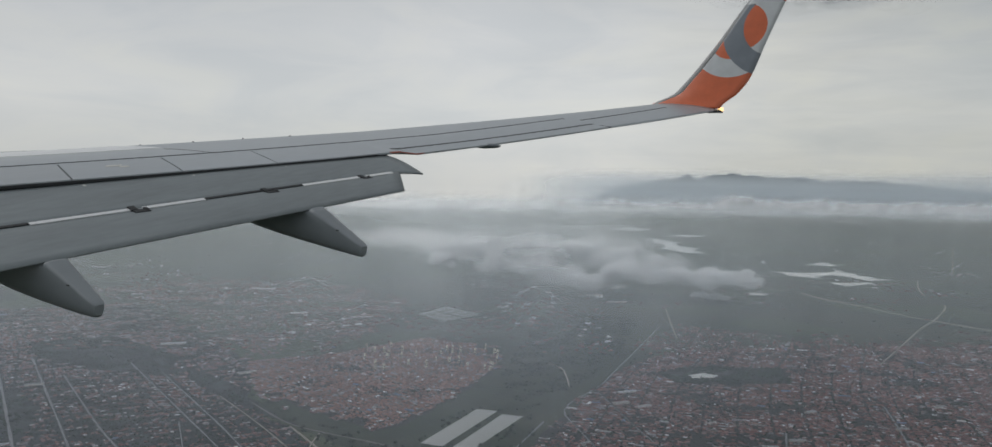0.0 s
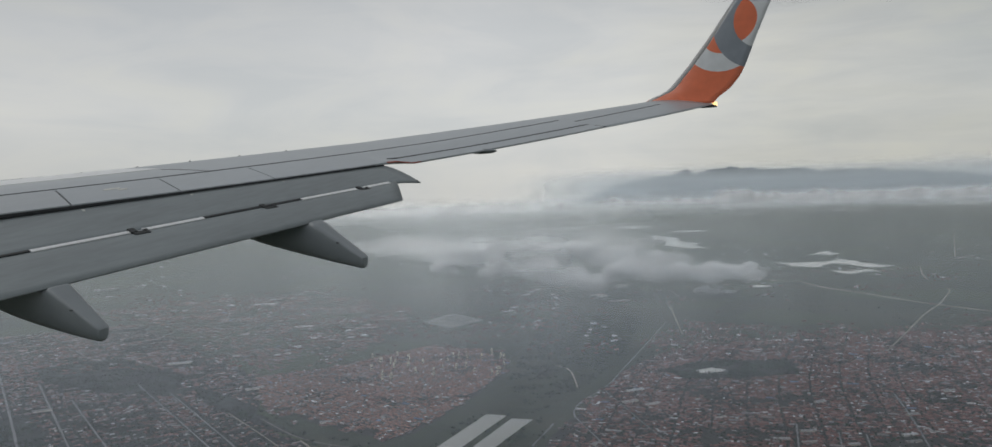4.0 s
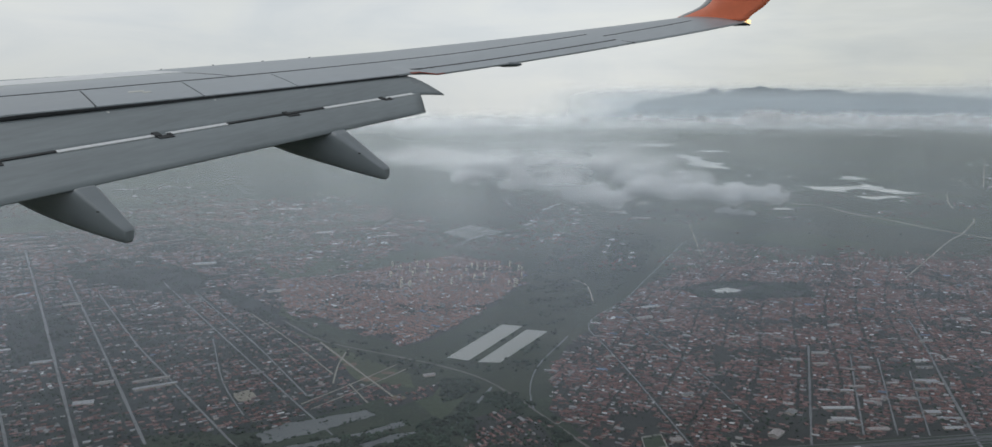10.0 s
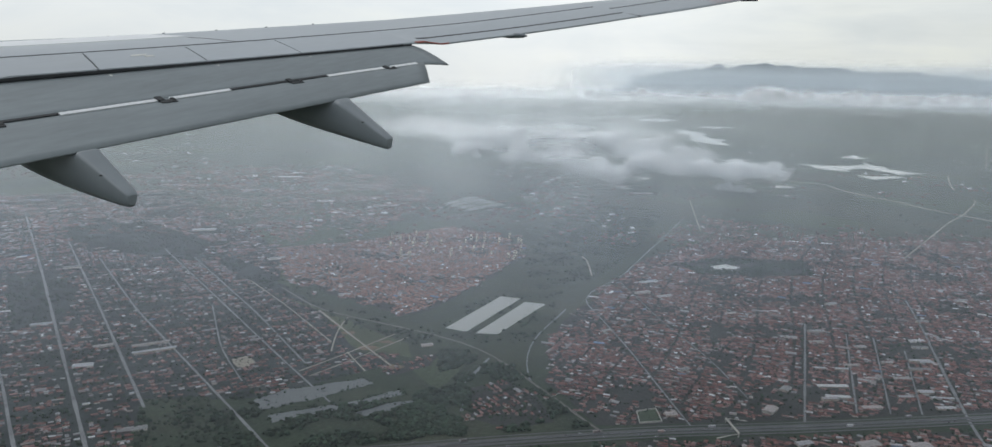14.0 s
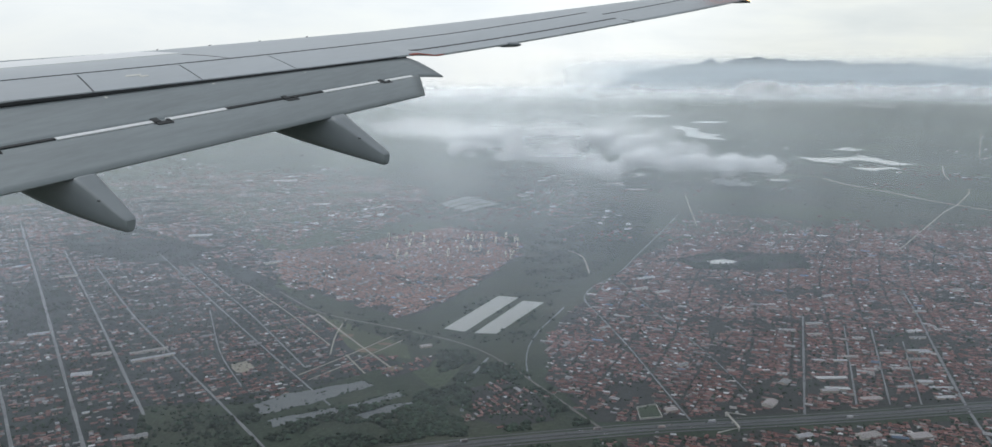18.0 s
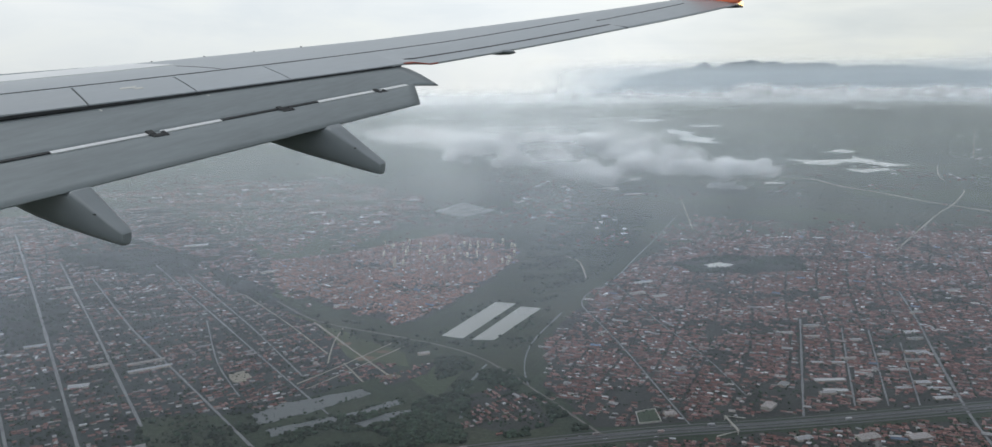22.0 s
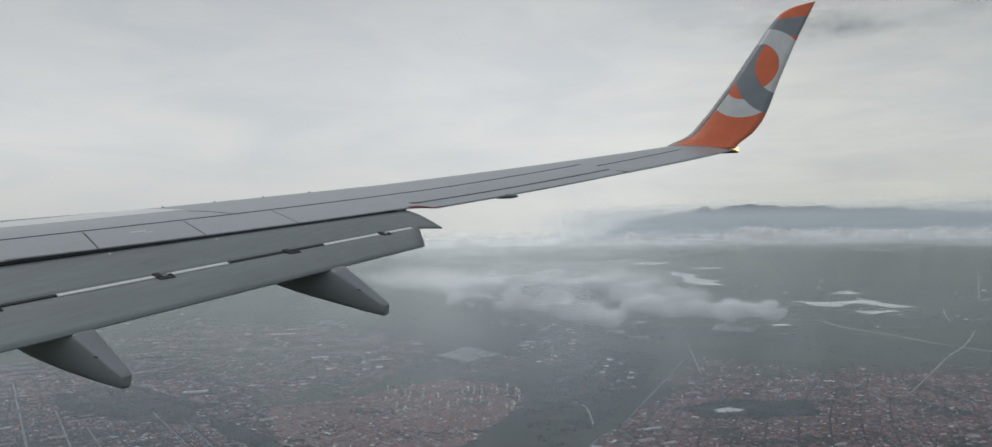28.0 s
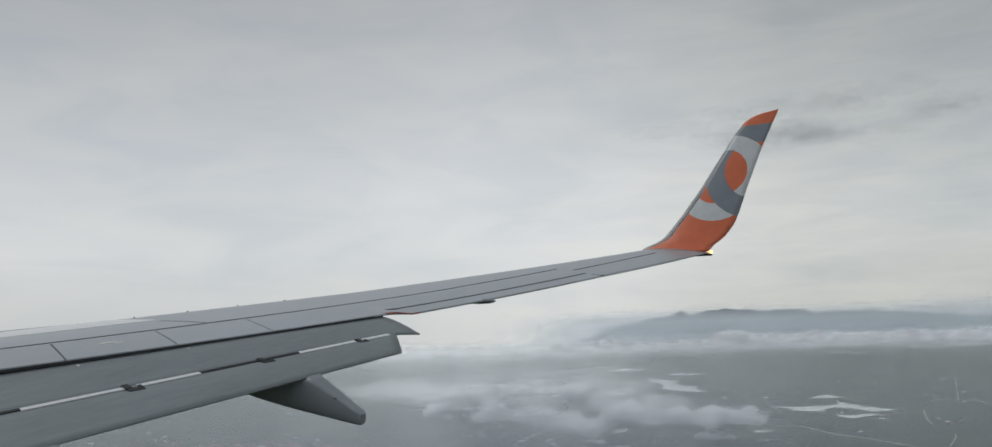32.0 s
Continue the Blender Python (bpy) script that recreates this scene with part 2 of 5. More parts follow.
# ---- the wing ----
# Its own axes: x outboard, y forward, z up, from the cabin window.
wing = tagged(new("aircraft_wing"), "grey airliner wing with lowered flaps and an orange upturned tip", "aircraft wing")
wing.matrix_world = Matrix(((0.56043, -0.8277, 0.02877, 0), (0.82797, 0.56076, 0.00413, 0), (-0.01955, 0.0215, 0.99958, EYE), (0, 0, 0, 1)))
TIP = 14.16
RISE = np.polyfit([3.42, 4.15, 5.1, 6.07, 7.45, 9.01, 10.18, 11.31, 12.45, 14.16], [-0.268, -0.166, -0.042, 0.104, 0.289, 0.49, 0.706, 0.917, 1.149, 1.452], 3)


def edge(x):
    """The trailing edge at x."""
    z = float(np.polyval(RISE, x)) if x > 3.4 else -0.271 - 0.139 * (3.4 - x)
    return 4.569 + 0.26 * (TIP - x), z


def droop(x, c):
    """The aileron hangs a little below the line of the wing."""
    return 0.045 * max(0.0, 1 - (x - 7.8) / 3.4) * min(1.0, max(0.0, (x - 7.62) / 0.2)) * max(0.0, 1 - c / 0.75)


def chord(x):
    return 1.26 + 0.26 * (TIP - x)


def top(x, c, proud=0.0):
    """A point of the upper skin, c metres ahead of the trailing edge."""
    y, z = edge(x)
    u = c / chord(x)
    crown = 0.14 * u - 0.085 * u * u
    if u > 0.86:
        crown -= 2.2 * (u - 0.86) ** 2
    low_in = min(1.0, max(0.0, (9.5 - x) / 6.0))
    crown *= 1 - 0.30 * low_in * low_in * (3 - 2 * low_in) * min(1.0, max(0.0, (u - 0.3) / 0.3))
    return x, y + c, z + chord(x) * crown * (1 + 0.75 * max(0.0, (x - 9.0) / 5.2)) + proud - droop(x, c)


def belly(x, c):
    y, z = edge(x)
    u = c / chord(x)
    return x, y + c, z - droop(x, c) - 0.012 - chord(x) * 0.16 * u ** 1.5 * max(0.0, 1 - u) ** 0.55 + chord(x) * 0.045 * u ** 3


def wing_box():
    xs = np.linspace(0.9, TIP, 60)
    us = np.concatenate([np.linspace(0, 0.86, 18), np.linspace(0.89, 1.0, 8)])
    up = [top(x, u * chord(x)) for x in xs for u in us]
    down = [belly(x, u * chord(x)) for x in xs for u in us]
    return slab(up, down, len(xs), len(us))


part("wing_skin", mesh("wing_skin", *wing_box(), M["skin"], True), wing)


def plate(name, x0, x1, c0, c1, lean, material, thick=0.006, label="", nx=16, nc=9):
    """A panel lying on the skin; its ends lean outboard by lean towards the front."""
    up, down = [], []
    for i in range(nx):
        for j in range(nc):
            q = j / (nc - 1)
            x = x0 + (x1 - x0) * i / (nx - 1) + lean * q
            c = c0 + (c1 - c0) * q
            up.append(top(x, c, thick))
            down.append(top(x, c, -0.004))
    me = mesh(name, *slab(up, down, nx, nc), material, True)
    me.set_sharp_from_angle(angle=radians(40))
    return part(name, me, wing, label)


for x0, x1 in ((1.0, 2.2), (2.2, 3.2), (3.2, 4.145), (4.145, 5.1), (5.1, 6.07), (6.07, 7.44)):
    plate("spoiler", x0 + 0.008, x1 - 0.008, -0.01, 0.80, 0.27, M["spoiler"], 0.012)
    plate("spoiler_gap", x1 - 0.008, x1 + 0.008, 0.0, 0.80, 0.27, M["black_and_shade"], 0.003, nx=2)
plate("hinge_gap", 1.2, 7.72, 0.80, 0.84, 0.0, M["black_and_shade"], 0.004, nx=30, nc=2)
plate("panel_joint", 1.2, 11.5, 0.93, 0.952, 0.0, M["black_and_shade"], 0.004, nx=40, nc=2)
plate("slat_joint", 6.0, 6.02, 0.99, 1.80, 0.0, M["black_and_shade"], 0.002, nx=2, nc=6)
plate("panel_joint", 11.5, 13.6, 0.62, 0.64, 0.0, M["black_and_shade"], 0.004, nx=14, nc=2)
plate("aileron", 7.80, 11.30, 0.0, 0.26, 0.03, M["skin"], 0.008)
plate("aileron_gap", 7.75, 11.33, 0.27, 0.318, 0.0, M["black_and_shade"], 0.006, nx=20, nc=2)
plate("aileron_gap", 11.31, 11.35, 0.0, 0.29, -0.03, M["black_and_shade"], 0.008, nx=2, nc=3)
plate("walkway_mark", 4.66, 4.80, 0.46, 0.53, 0.05, M["decal"], 0.015, "worn pale marking", nx=3, nc=2)
plate("walkway_mark", 4.76, 4.84, 0.38, 0.45, 0.02, M["decal"], 0.015, "worn pale marking", nx=3, nc=2)
plate("edge_stripe", 7.5, 7.95, -0.012, 0.035, 0.0, M["red"], 0.009, "faded red edge", nx=5, nc=2)


def stud(x, c):
    px, py, pz = top(x, c)
    v, f = box(px - 0.005, py - 0.016, pz - 0.01, px + 0.005, py + 0.016, pz + 0.009)
    for i in (1, 3, 5, 7):
        v[i] = (px + (v[i][0] - px) * 0.5, v[i][1] - 0.015, v[i][2])
    part("vortex_generator", mesh("vortex_generator", v, f, M["black_and_shade"]), wing)


for i in range(6):
    x = 5.18 + 0.574 * i
    stud(x, 0.865 * chord(x))

# flaps: two rows, one behind the other, sloping down
SLOPE = 0.35


def flap_line(x):
    y, z = 6.314 + 0.2601 * (7.447 - x), 0.289 - 0.1384 * (7.447 - x)
    return y, z


def flap_point(x, c, proud=0.0):
    y, z = flap_line(x)
    return x, y - c * math.cos(SLOPE) - proud * math.sin(SLOPE), z - c * math.sin(SLOPE) + proud * math.cos(SLOPE)


def fore_chord(x):
    return 0.74 - 0.0623 * (x - 3.14) + (0.12 * (x - 7.15) / 0.27 if x > 7.15 else 0)


def aft_chord(x):
    return 1.428 - 0.1155 * (x - 2.87)


def flap_solid(x0, end, start, stop, bulge, depth, nx=40, nc=9):
    up, down = [], []
    for i in range(nx):
        for j in range(nc):
            q = j / (nc - 1)
            x = x0 + (end(q) - x0) * i / (nx - 1)
            a, b = start(x), stop(x)
            c = a + (b - a) * q
            swell = math.sin(math.pi * q ** 0.75)
            up.append(flap_point(x, c, bulge * swell - 0.02 * (1 - q) ** 3))
            down.append(flap_point(x, c, -0.012 - depth * swell - 0.02 * (1 - q) ** 3))
    return slab(up, down, nx, nc)


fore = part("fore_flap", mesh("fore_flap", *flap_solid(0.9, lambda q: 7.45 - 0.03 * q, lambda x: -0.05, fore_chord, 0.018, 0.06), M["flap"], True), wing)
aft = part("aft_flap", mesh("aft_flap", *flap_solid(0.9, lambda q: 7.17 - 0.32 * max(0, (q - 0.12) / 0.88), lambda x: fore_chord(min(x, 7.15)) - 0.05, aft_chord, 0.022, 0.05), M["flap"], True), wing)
fore.location, aft.location = (0, 0, -0.024), (0, 0, -0.012)


# Black strip added to draw the shadow line between spoilers and fore flap.
def cove():
    up, down = [], []
    for i in range(30):
        x = 0.9 + (7.44 - 0.9) * i / 29
        y, z = edge(x)
        for dy in (0.10, 0.005):
            up.append((x, y + dy, z - 0.012))
            down.append((x, y + dy, z - 0.060))
    return slab(up, down, 30, 2)


part("cove_seal", mesh("cove_seal", *cove(), M["black_and_shade"]), wing)


def spoiler_lip():
    """Shade as a black strip: the shadow gap under the spoilers' rear edge, thinner outboard."""
    up, down = [], []
    for i in range(30):
        x = 0.9 + (7.3 - 0.9) * i / 29
        y, z = edge(x)
        tall = 0.036 - 0.0035 * (x - 1.0)
        for dy in (-0.004, -0.016):
            up.append((x, y + dy, z - 0.001))
            down.append((x, y + dy, z - tall))
    return slab(up, down, 30, 2)


part("spoiler_lip", mesh("spoiler_lip", *spoiler_lip(), M["black_and_shade"]), wing, "black strip standing for the shadow gap")


def slat(x0, x1):
    """Bright leading-edge slat, wrapped over the front of the wing."""
    up, down = [], []
    for i in range(12):
        for j in range(9):
            x = x0 + (x1 - x0) * i / 11
            u = 0.60 + 0.36 * j / 8
            up.append(top(x, u * chord(x), 0.006))
            down.append(top(x, u * chord(x), -0.006))
    me = mesh("leading_edge_slat", *slab(up, down, 12, 9), M["metal"], True)
    me.set_sharp_from_angle(angle=radians(40))
    part("leading_edge_slat", me, wing, "bright bare metal slat")


for x0, x1 in ((0.95, 3.3), (3.312, 6.1)):
    slat(x0, x1)


def flap_strip(name, x0, x1, c0, c1, material, proud, parent, label="", n=10):
    up, down = [], []
    for i in range(n):
        x = x0 + (x1 - x0) * i / (n - 1)
        for c in (c0, c1):
            up.append(flap_point(x, fore_chord(min(x, 7.15)) + c, proud))
            down.append(flap_point(x, fore_chord(min(x, 7.15)) + c, proud - 0.03))
    return part(name, mesh(name, *slab(up, down, n, 2), material), parent, label)


for x in (4.2, 5.16, 6.12):
    up, down = [], []
    for i in range(2):
        for c in (0.06, 0.10):
            up.append(flap_point(x + 0.02 * i, c, 0.004))
            down.append(flap_point(x + 0.02 * i, c, -0.02))
    part("flap_mark", mesh("flap_mark", *slab(up, down, 2, 2), M["decal"]), fore, "tiny pale alignment mark")
for x0, x1 in ((3.5, 4.27), (4.38, 4.93), (5.95, 6.62), (6.72, 7.06)):
    flap_strip("slot_vane", x0, x1, 0.006, 0.05, M["metal"], 0.012, aft, "bright bare metal strip")
# Shadow in the rest of the flap slot, laid in as black strips.
for x0, x1 in ((0.95, 3.5), (4.93, 5.95)):
    flap_strip("slot_shade", x0, x1, 0.0, 0.03, M["black_and_shade"], 0.010, aft)


def fitting(x, size):
    out_v, out_f = [], []
    for dx, dy, sx, sy, dz in ((-0.025, -0.015, 0.034, 0.05, 0.03), (0.035, 0.065, 0.085, 0.034, 0.025), (0.10, 0.03, 0.018, 0.03, 0.03)):
        n = len(out_v)
        c = fore_chord(min(x, 7.15)) + 0.035 + dy * size
        for a in (-1, 1):
            for b in (-1, 1):
                for z in (-0.02, dz):
                    out_v.append(flap_point(x + (dx + a * sx) * size, c + b * sy * size, z * size))
        out_f += [tuple(n + i for i in q) for q in ((0, 1, 3, 2), (4, 6, 7, 5), (0, 4, 5, 1), (2, 3, 7, 6), (0, 2, 6, 4), (1, 5, 7, 3))]
    part("flap_bracket", mesh("flap_bracket", out_v, out_f, M["black_and_shade"]), aft, "dark bare bracket")


for x, size in ((3.0, 0.75), (4.31, 0.75), (5.55, 0.68), (6.67, 0.6)):
    fitting(x, size)


FAIRING_SECTION = [(0.45, 0.0), (0.84, 0.01), (0.97, 0.04), (1.0, 0.10), (1.0, 0.30), (0.95, 0.55), (0.80, 0.82), (0.52, 0.97), (0.18, 1.0)]


def track_fairing(x, y_tail, z_tail, y_flap, z_flap, sag, bend):
    """A canoe-shaped cover: straight top from the flap's edge down to a blunt tail, curved belly."""
    ring = FAIRING_SECTION + [(-a, d) for a, d in FAIRING_SECTION[::-1]]
    n, verts, stations = len(ring), [], []
    for y in sorted([y_flap - 0.002, y_flap + 0.012] + [y_tail + q for q in (0.0, 0.006, 0.018, 0.04, 0.08, 0.15, 0.24, 0.34, 0.45, 0.56, 0.66, 0.72, 0.80, 0.95, 1.1, 1.3, 1.5, 1.75, 2.0, 2.3, 2.6, 2.9)]):
        u = y - y_tail
        slope = (z_flap - z_tail[0]) / (y_flap - y_tail)
        hi = z_tail[0] + slope * u if y < y_flap else z_flap - 0.03 + 0.18 * min(1.2, y - y_flap)
        lo = z_tail[1] + sag * u + bend * u * u
        w = 0.045 + 0.10 * min(1.0, u / 1.2)
        blunt = (1 - min(1.0, u / 0.03)) ** 2
        nose = max(0.0, (u - 2.0) / 0.9)
        lo, hi, w = lo + 0.02 * blunt + 0.10 * nose, hi - 0.008 * blunt - 0.05 * nose, w * (1 - 0.25 * blunt) * (1 - 0.8 * nose)
        stations.append((y, hi, min(lo, hi - 0.03), w))
    for y, hi, lo, w in stations:
        verts += [(x + a * w, y, hi - d * (hi - lo) + 0.13 * a * w) for a, d in ring]
    faces = [(i * n + j, i * n + (j + 1) % n, (i + 1) * n + (j + 1) % n, (i + 1) * n + j) for i in range(len(stations) - 1) for j in range(n)]
    k = len(verts)
    verts += verts[:n]
    faces += [tuple(k + q for q in range(n))[::-1], tuple((len(stations) - 1) * n + q for q in range(n))]
    cover = part("flap_track_fairing", mesh("flap_track_fairing", verts, faces, M["fairing"], True), wing)
    y = y_tail + 0.27
    z = z_tail[0] + (z_flap - z_tail[0]) * 0.27 / (y_flap - y_tail) - 0.012
    v, f = box(x - 0.088, y - 0.012, z - 0.006, x - 0.076, y + 0.012, z + 0.004)
    part("drain_slot", mesh("drain_slot", v, f, M["black_and_shade"]), cover, "small dark slot")


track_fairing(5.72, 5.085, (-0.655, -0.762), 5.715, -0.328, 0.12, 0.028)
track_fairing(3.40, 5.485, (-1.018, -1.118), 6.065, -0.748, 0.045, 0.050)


def hinge_cover():
    x, y, z = 9.05, edge(9.05)[0], edge(9.05)[1] - droop(9.05, 0)
    v, f = [], []
    for i, (dy, w, d) in enumerate(((0.35, 0.02, 0.03), (0.15, 0.05, 0.06), (-0.02, 0.05, 0.05), (-0.10, 0.015, 0.02))):
        for a in range(8):
            t = 2 * math.pi * a / 8
            v.append((x + w * math.cos(t) * 2, y + dy, z - 0.02 + 0.6 * d * math.sin(t)))
    for i in range(3):
        f += [(i * 8 + a, i * 8 + (a + 1) % 8, i * 8 + 8 + (a + 1) % 8, i * 8 + 8 + a) for a in range(8)]
    part("hinge_cover", mesh("hinge_cover", v, f + [tuple(range(8))[::-1], tuple(range(24, 32))], M["fairing"], True), wing)


hinge_cover()


def winglet():
    """Upturned tip: rows from the blend to the top, each from its rear to its front edge."""
    rear = np.array([(0.0, 0.0), (0.10, -0.06), (0.25, -0.25), (0.46, -0.40), (0.65, -0.48), (1.2, -0.64), (1.85, -0.86), (2.3, -1.04), (2.56, -1.15)])
    front = np.array([(0.0, 1.26), (0.13, 1.26), (0.2, 1.04), (0.3, 0.86), (0.7, 0.55), (1.2, 0.21), (1.7, -0.09), (2.19, -0.39), (2.42, -0.57), (2.52, -0.78), (2.56, -1.12)])
    rows = np.concatenate([np.linspace(0, 0.5, 10), np.linspace(0.6, 2.3, 14), np.linspace(2.36, 2.56, 7)])
    n, inner, outer = 9, [], []
    for m in rows:
        a, b = float(np.interp(m, rear[:, 0], rear[:, 1])), float(np.interp(m, front[:, 0], front[:, 1]))
        out = 0.25 * m + 0.10 * (1 - math.exp(-m / 0.2)) - 0.03
        for j in range(n):
            q = j / (n - 1)
            thick = 0.05 * (1 - m / 3.2) * math.sin(math.pi * min(1, q * 0.98 + 0.02) ** 1.4) + 0.004
            inner.append((TIP + out - thick, 4.569 + a + (b - a) * q, 1.481 + m + thick * 0.2))
            outer.append((TIP + out + thick, 4.569 + a + (b - a) * q, 1.481 + m - thick * 0.2))
    return slab(inner, outer, len(rows), n), rear, front, rows


shape, rear, front, rows = winglet()
tip = part("winglet", mesh("winglet", *shape, M["livery"], True), wing, "white winglet with orange and grey arcs")


def tip_edge():
    v, f = [], []
    use = np.linspace(0.10, 2.44, 40)
    for m in use:
        b = float(np.interp(m, front[:, 0], front[:, 1]))
        out = TIP + 0.25 * m + 0.10 * (1 - math.exp(-m / 0.2)) - 0.03
        w = 0.10 + 0.10 * max(0, 0.5 - m)
        g = 0.024 * (1 - m / 3.2) + 0.004
        for dx, dy in ((-g, -w), (-0.55 * g, -0.02), (0.0, 0.012), (0.55 * g, -0.02), (g, -w)):
            v.append((out + dx, 4.569 + b + dy, 1.481 + m))
    for i in range(len(use) - 1):
        f += [(i * 5 + j, i * 5 + (j + 1) % 5, i * 5 + 5 + (j + 1) % 5, i * 5 + 5 + j) for j in range(5)]
    part("leading_edge", mesh("leading_edge", v, f, M["bare"], True), tip, "dull bare metal leading edge")


tip_edge()
v, f = box(TIP - 0.0, 4.53, 1.43, TIP + 0.07, 4.60, 1.50)
part("position_light", mesh("position_light", v, f, M["lamp"]), tip, "small glowing amber position light")
v, f = box(TIP - 0.15, 4.52, 1.405, TIP + 0.02, 4.80, 1.435)
part("tip_fitting", mesh("tip_fitting", v, f, M["black_and_shade"]), tip)

# ---- land ----
def land():
    m = bpy.data.materials.new("green_land")
    m.use_nodes = True
    t = m.node_tree
    b = t.nodes["Principled BSDF"]
    b.inputs["Roughness"].default_value, b.inputs["Specular IOR Level"].default_value = 0.9, 0.2
    tc = t.nodes.new("ShaderNodeTexCoord")
    big = node(t, "ShaderNodeTexNoise", Scale=0.006, Detail=6.0, Roughness=0.6)
    mid = node(t, "ShaderNodeTexNoise", Scale=0.045, Detail=6.0, Roughness=0.65)
    small = node(t, "ShaderNodeTexNoise", Scale=0.5, Detail=4.0, Roughness=0.7)
    fields = node(t, "ShaderNodeTexVoronoi", Scale=0.012)
    for n in (big, mid, small, fields):
        t.links.new(tc.outputs["Object"], n.inputs["Vector"])
    c = blend(t, "MIX", mid.outputs["Fac"], (0.012, 0.022, 0.017), (0.050, 0.068, 0.040))
    c = blend(t, "MIX", ramp(t, big.outputs["Fac"], [(0.45, (0, 0, 0)), (0.70, (0.8, 0.8, 0.8))]), c, (0.075, 0.075, 0.055))
    pick = t.nodes.new("ShaderNodeSeparateXYZ")
    t.links.new(fields.outputs["Color"], pick.inputs[0])
    c = blend(t, "MIX", ramp(t, pick.outputs[0], [(0.75, (0, 0, 0)), (0.80, (0.5, 0.5, 0.5))]), c, (0.060, 0.080, 0.042))
    c = blend(t, "MULTIPLY", 1.0, c, ramp(t, small.outputs["Fac"], [(0.3, (0.6, 0.6, 0.6)), (0.7, (1.35, 1.35, 1.35))]))
    t.links.new(c, b.inputs["Base Color"])
    return m


M["land"] = land()
M["soil"] = surface("dusty_town_soil", (0.036, 0.039, 0.036), 0.9, 0, 0.4, 0.35, 0.03, spec=0.2)
M["scrub"] = surface("green_scrub_soil", (0.030, 0.038, 0.036), 0.9, 0, 0.5, 0.12, 0.03, spec=0.2)
M["dry"] = surface("dry_grass_and_soil", (0.060, 0.072, 0.042), 0.9, 0, 0.35, 0.4, 0.05, spec=0.2)
M["road"] = surface("pale_worn_street", (0.150, 0.156, 0.162), 0.85, 0, 0.4, 0.35, 0.05)
M["asphalt"] = surface("grey_highway_asphalt", (0.066, 0.068, 0.072), 0.8, 0, 0.2, 0.8, 0.05)
M["dirt"] = surface("pale_dirt_track", (0.22, 0.20, 0.165), 0.9, 0, 0.25, 0.6, 0.06)
M["rail"] = surface("dark_railway_ballast", (0.10, 0.095, 0.085), 0.9, 0, 0.3, 0.8, 0.06)
M["roof"] = surface("red_clay_roof_tiles", (0.165, 0.099, 0.090), 0.85, 0, 0.3, 0.35, 0.02, island=0.55, spec=0.2)
M["new_roof"] = surface("new_clay_roof_tiles", (0.235, 0.138, 0.115), 0.85, 0, 0.22, 0.35, 0.02, island=0.35, spec=0.2)
M["bare_soil"] = surface("bare_orange_soil", (0.135, 0.105, 0.075), 0.9, 0, 0.3, 0.5, 0.06, spec=0.2)
M["roof_one"] = surface("red_clay_roof_tiles_single", (0.158, 0.092, 0.084), 0.85, 0, 0.25, 2.0, 0.3, random=0.4, spec=0.2)
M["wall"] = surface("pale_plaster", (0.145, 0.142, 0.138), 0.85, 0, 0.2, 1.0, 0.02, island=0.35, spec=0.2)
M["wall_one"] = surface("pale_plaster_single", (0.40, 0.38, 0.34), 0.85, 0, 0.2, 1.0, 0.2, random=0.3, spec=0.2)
M["sheet"] = surface("pale_sheet_roof", (0.28, 0.29, 0.30), 0.55, 0, 0.15, 0.8, 0.1, random=0.45)
M["grey_roof"] = surface("grey_cement_roofs", (0.22, 0.22, 0.22), 0.85, 0, 0.25, 1.2, 0.05, island=0.45, spec=0.2)
M["blue_roof"] = surface("faded_blue_sheet_roofs", (0.10, 0.15, 0.23), 0.6, 0, 0.2, 1.0, 0.05, island=0.4)
M["bright_roof"] = surface("white_sheet_roofs", (0.42, 0.43, 0.44), 0.6, 0, 0.15, 1.0, 0.05, island=0.35)
M["leaf"] = surface("dark_tree_foliage", (0.030, 0.048, 0.030), 0.85, 0, 0.4, 1.6, 0.03, island=0.4, spec=0.15)
M["tower"] = surface("cream_apartment_walls", (0.55, 0.50, 0.40), 0.8, 0, 0.1, 0.5, 0.1, random=0.15)
M["glass"] = surface("dark_window_glass", (0.05, 0.06, 0.07), 0.2, 0, 0.1, 1.0, 0.1)
# Forest colour lightened and blued: part of the distance haze is painted in.
M["hill"] = surface("haze_tinted_forest", (0.09, 0.118, 0.132), 0.95, 0, 0.25, 0.02, 0.004, spec=0.0)


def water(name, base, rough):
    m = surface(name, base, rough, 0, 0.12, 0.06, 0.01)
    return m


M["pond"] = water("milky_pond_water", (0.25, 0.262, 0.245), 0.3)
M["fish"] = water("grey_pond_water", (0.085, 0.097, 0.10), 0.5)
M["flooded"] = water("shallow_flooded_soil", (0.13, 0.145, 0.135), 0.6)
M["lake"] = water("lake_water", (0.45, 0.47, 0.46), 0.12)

v, f = [], []
for i in range(61):
    for j in range(61):
        v.append((-6000 + 200 * i, -3000 + 8000 * j / 60, 0.0))
tagged(new("ground", mesh("ground", v, grid_faces(61, 61), M["land"])), "dark green lowland with scrub and fields", "ground", kind="structure")

PLAN = {}
PLAN['avenue_a'] = [(-456.7, 774.8), (-307.6, 535.9), (-222, 397.1), (-157.5, 292.6), (-126, 241.2)]
PLAN['avenue_b'] = [(-347.7, 646.2), (-237.5, 469.4), (-187.4, 387.8), (-147.3, 322.7)]
PLAN['avenue_c'] = [(-295.9, 591.1), (-212.2, 462.9), (-145, 370.4), (-117.7, 332.7), (-88.9, 292.6), (-66.1, 261.5)]
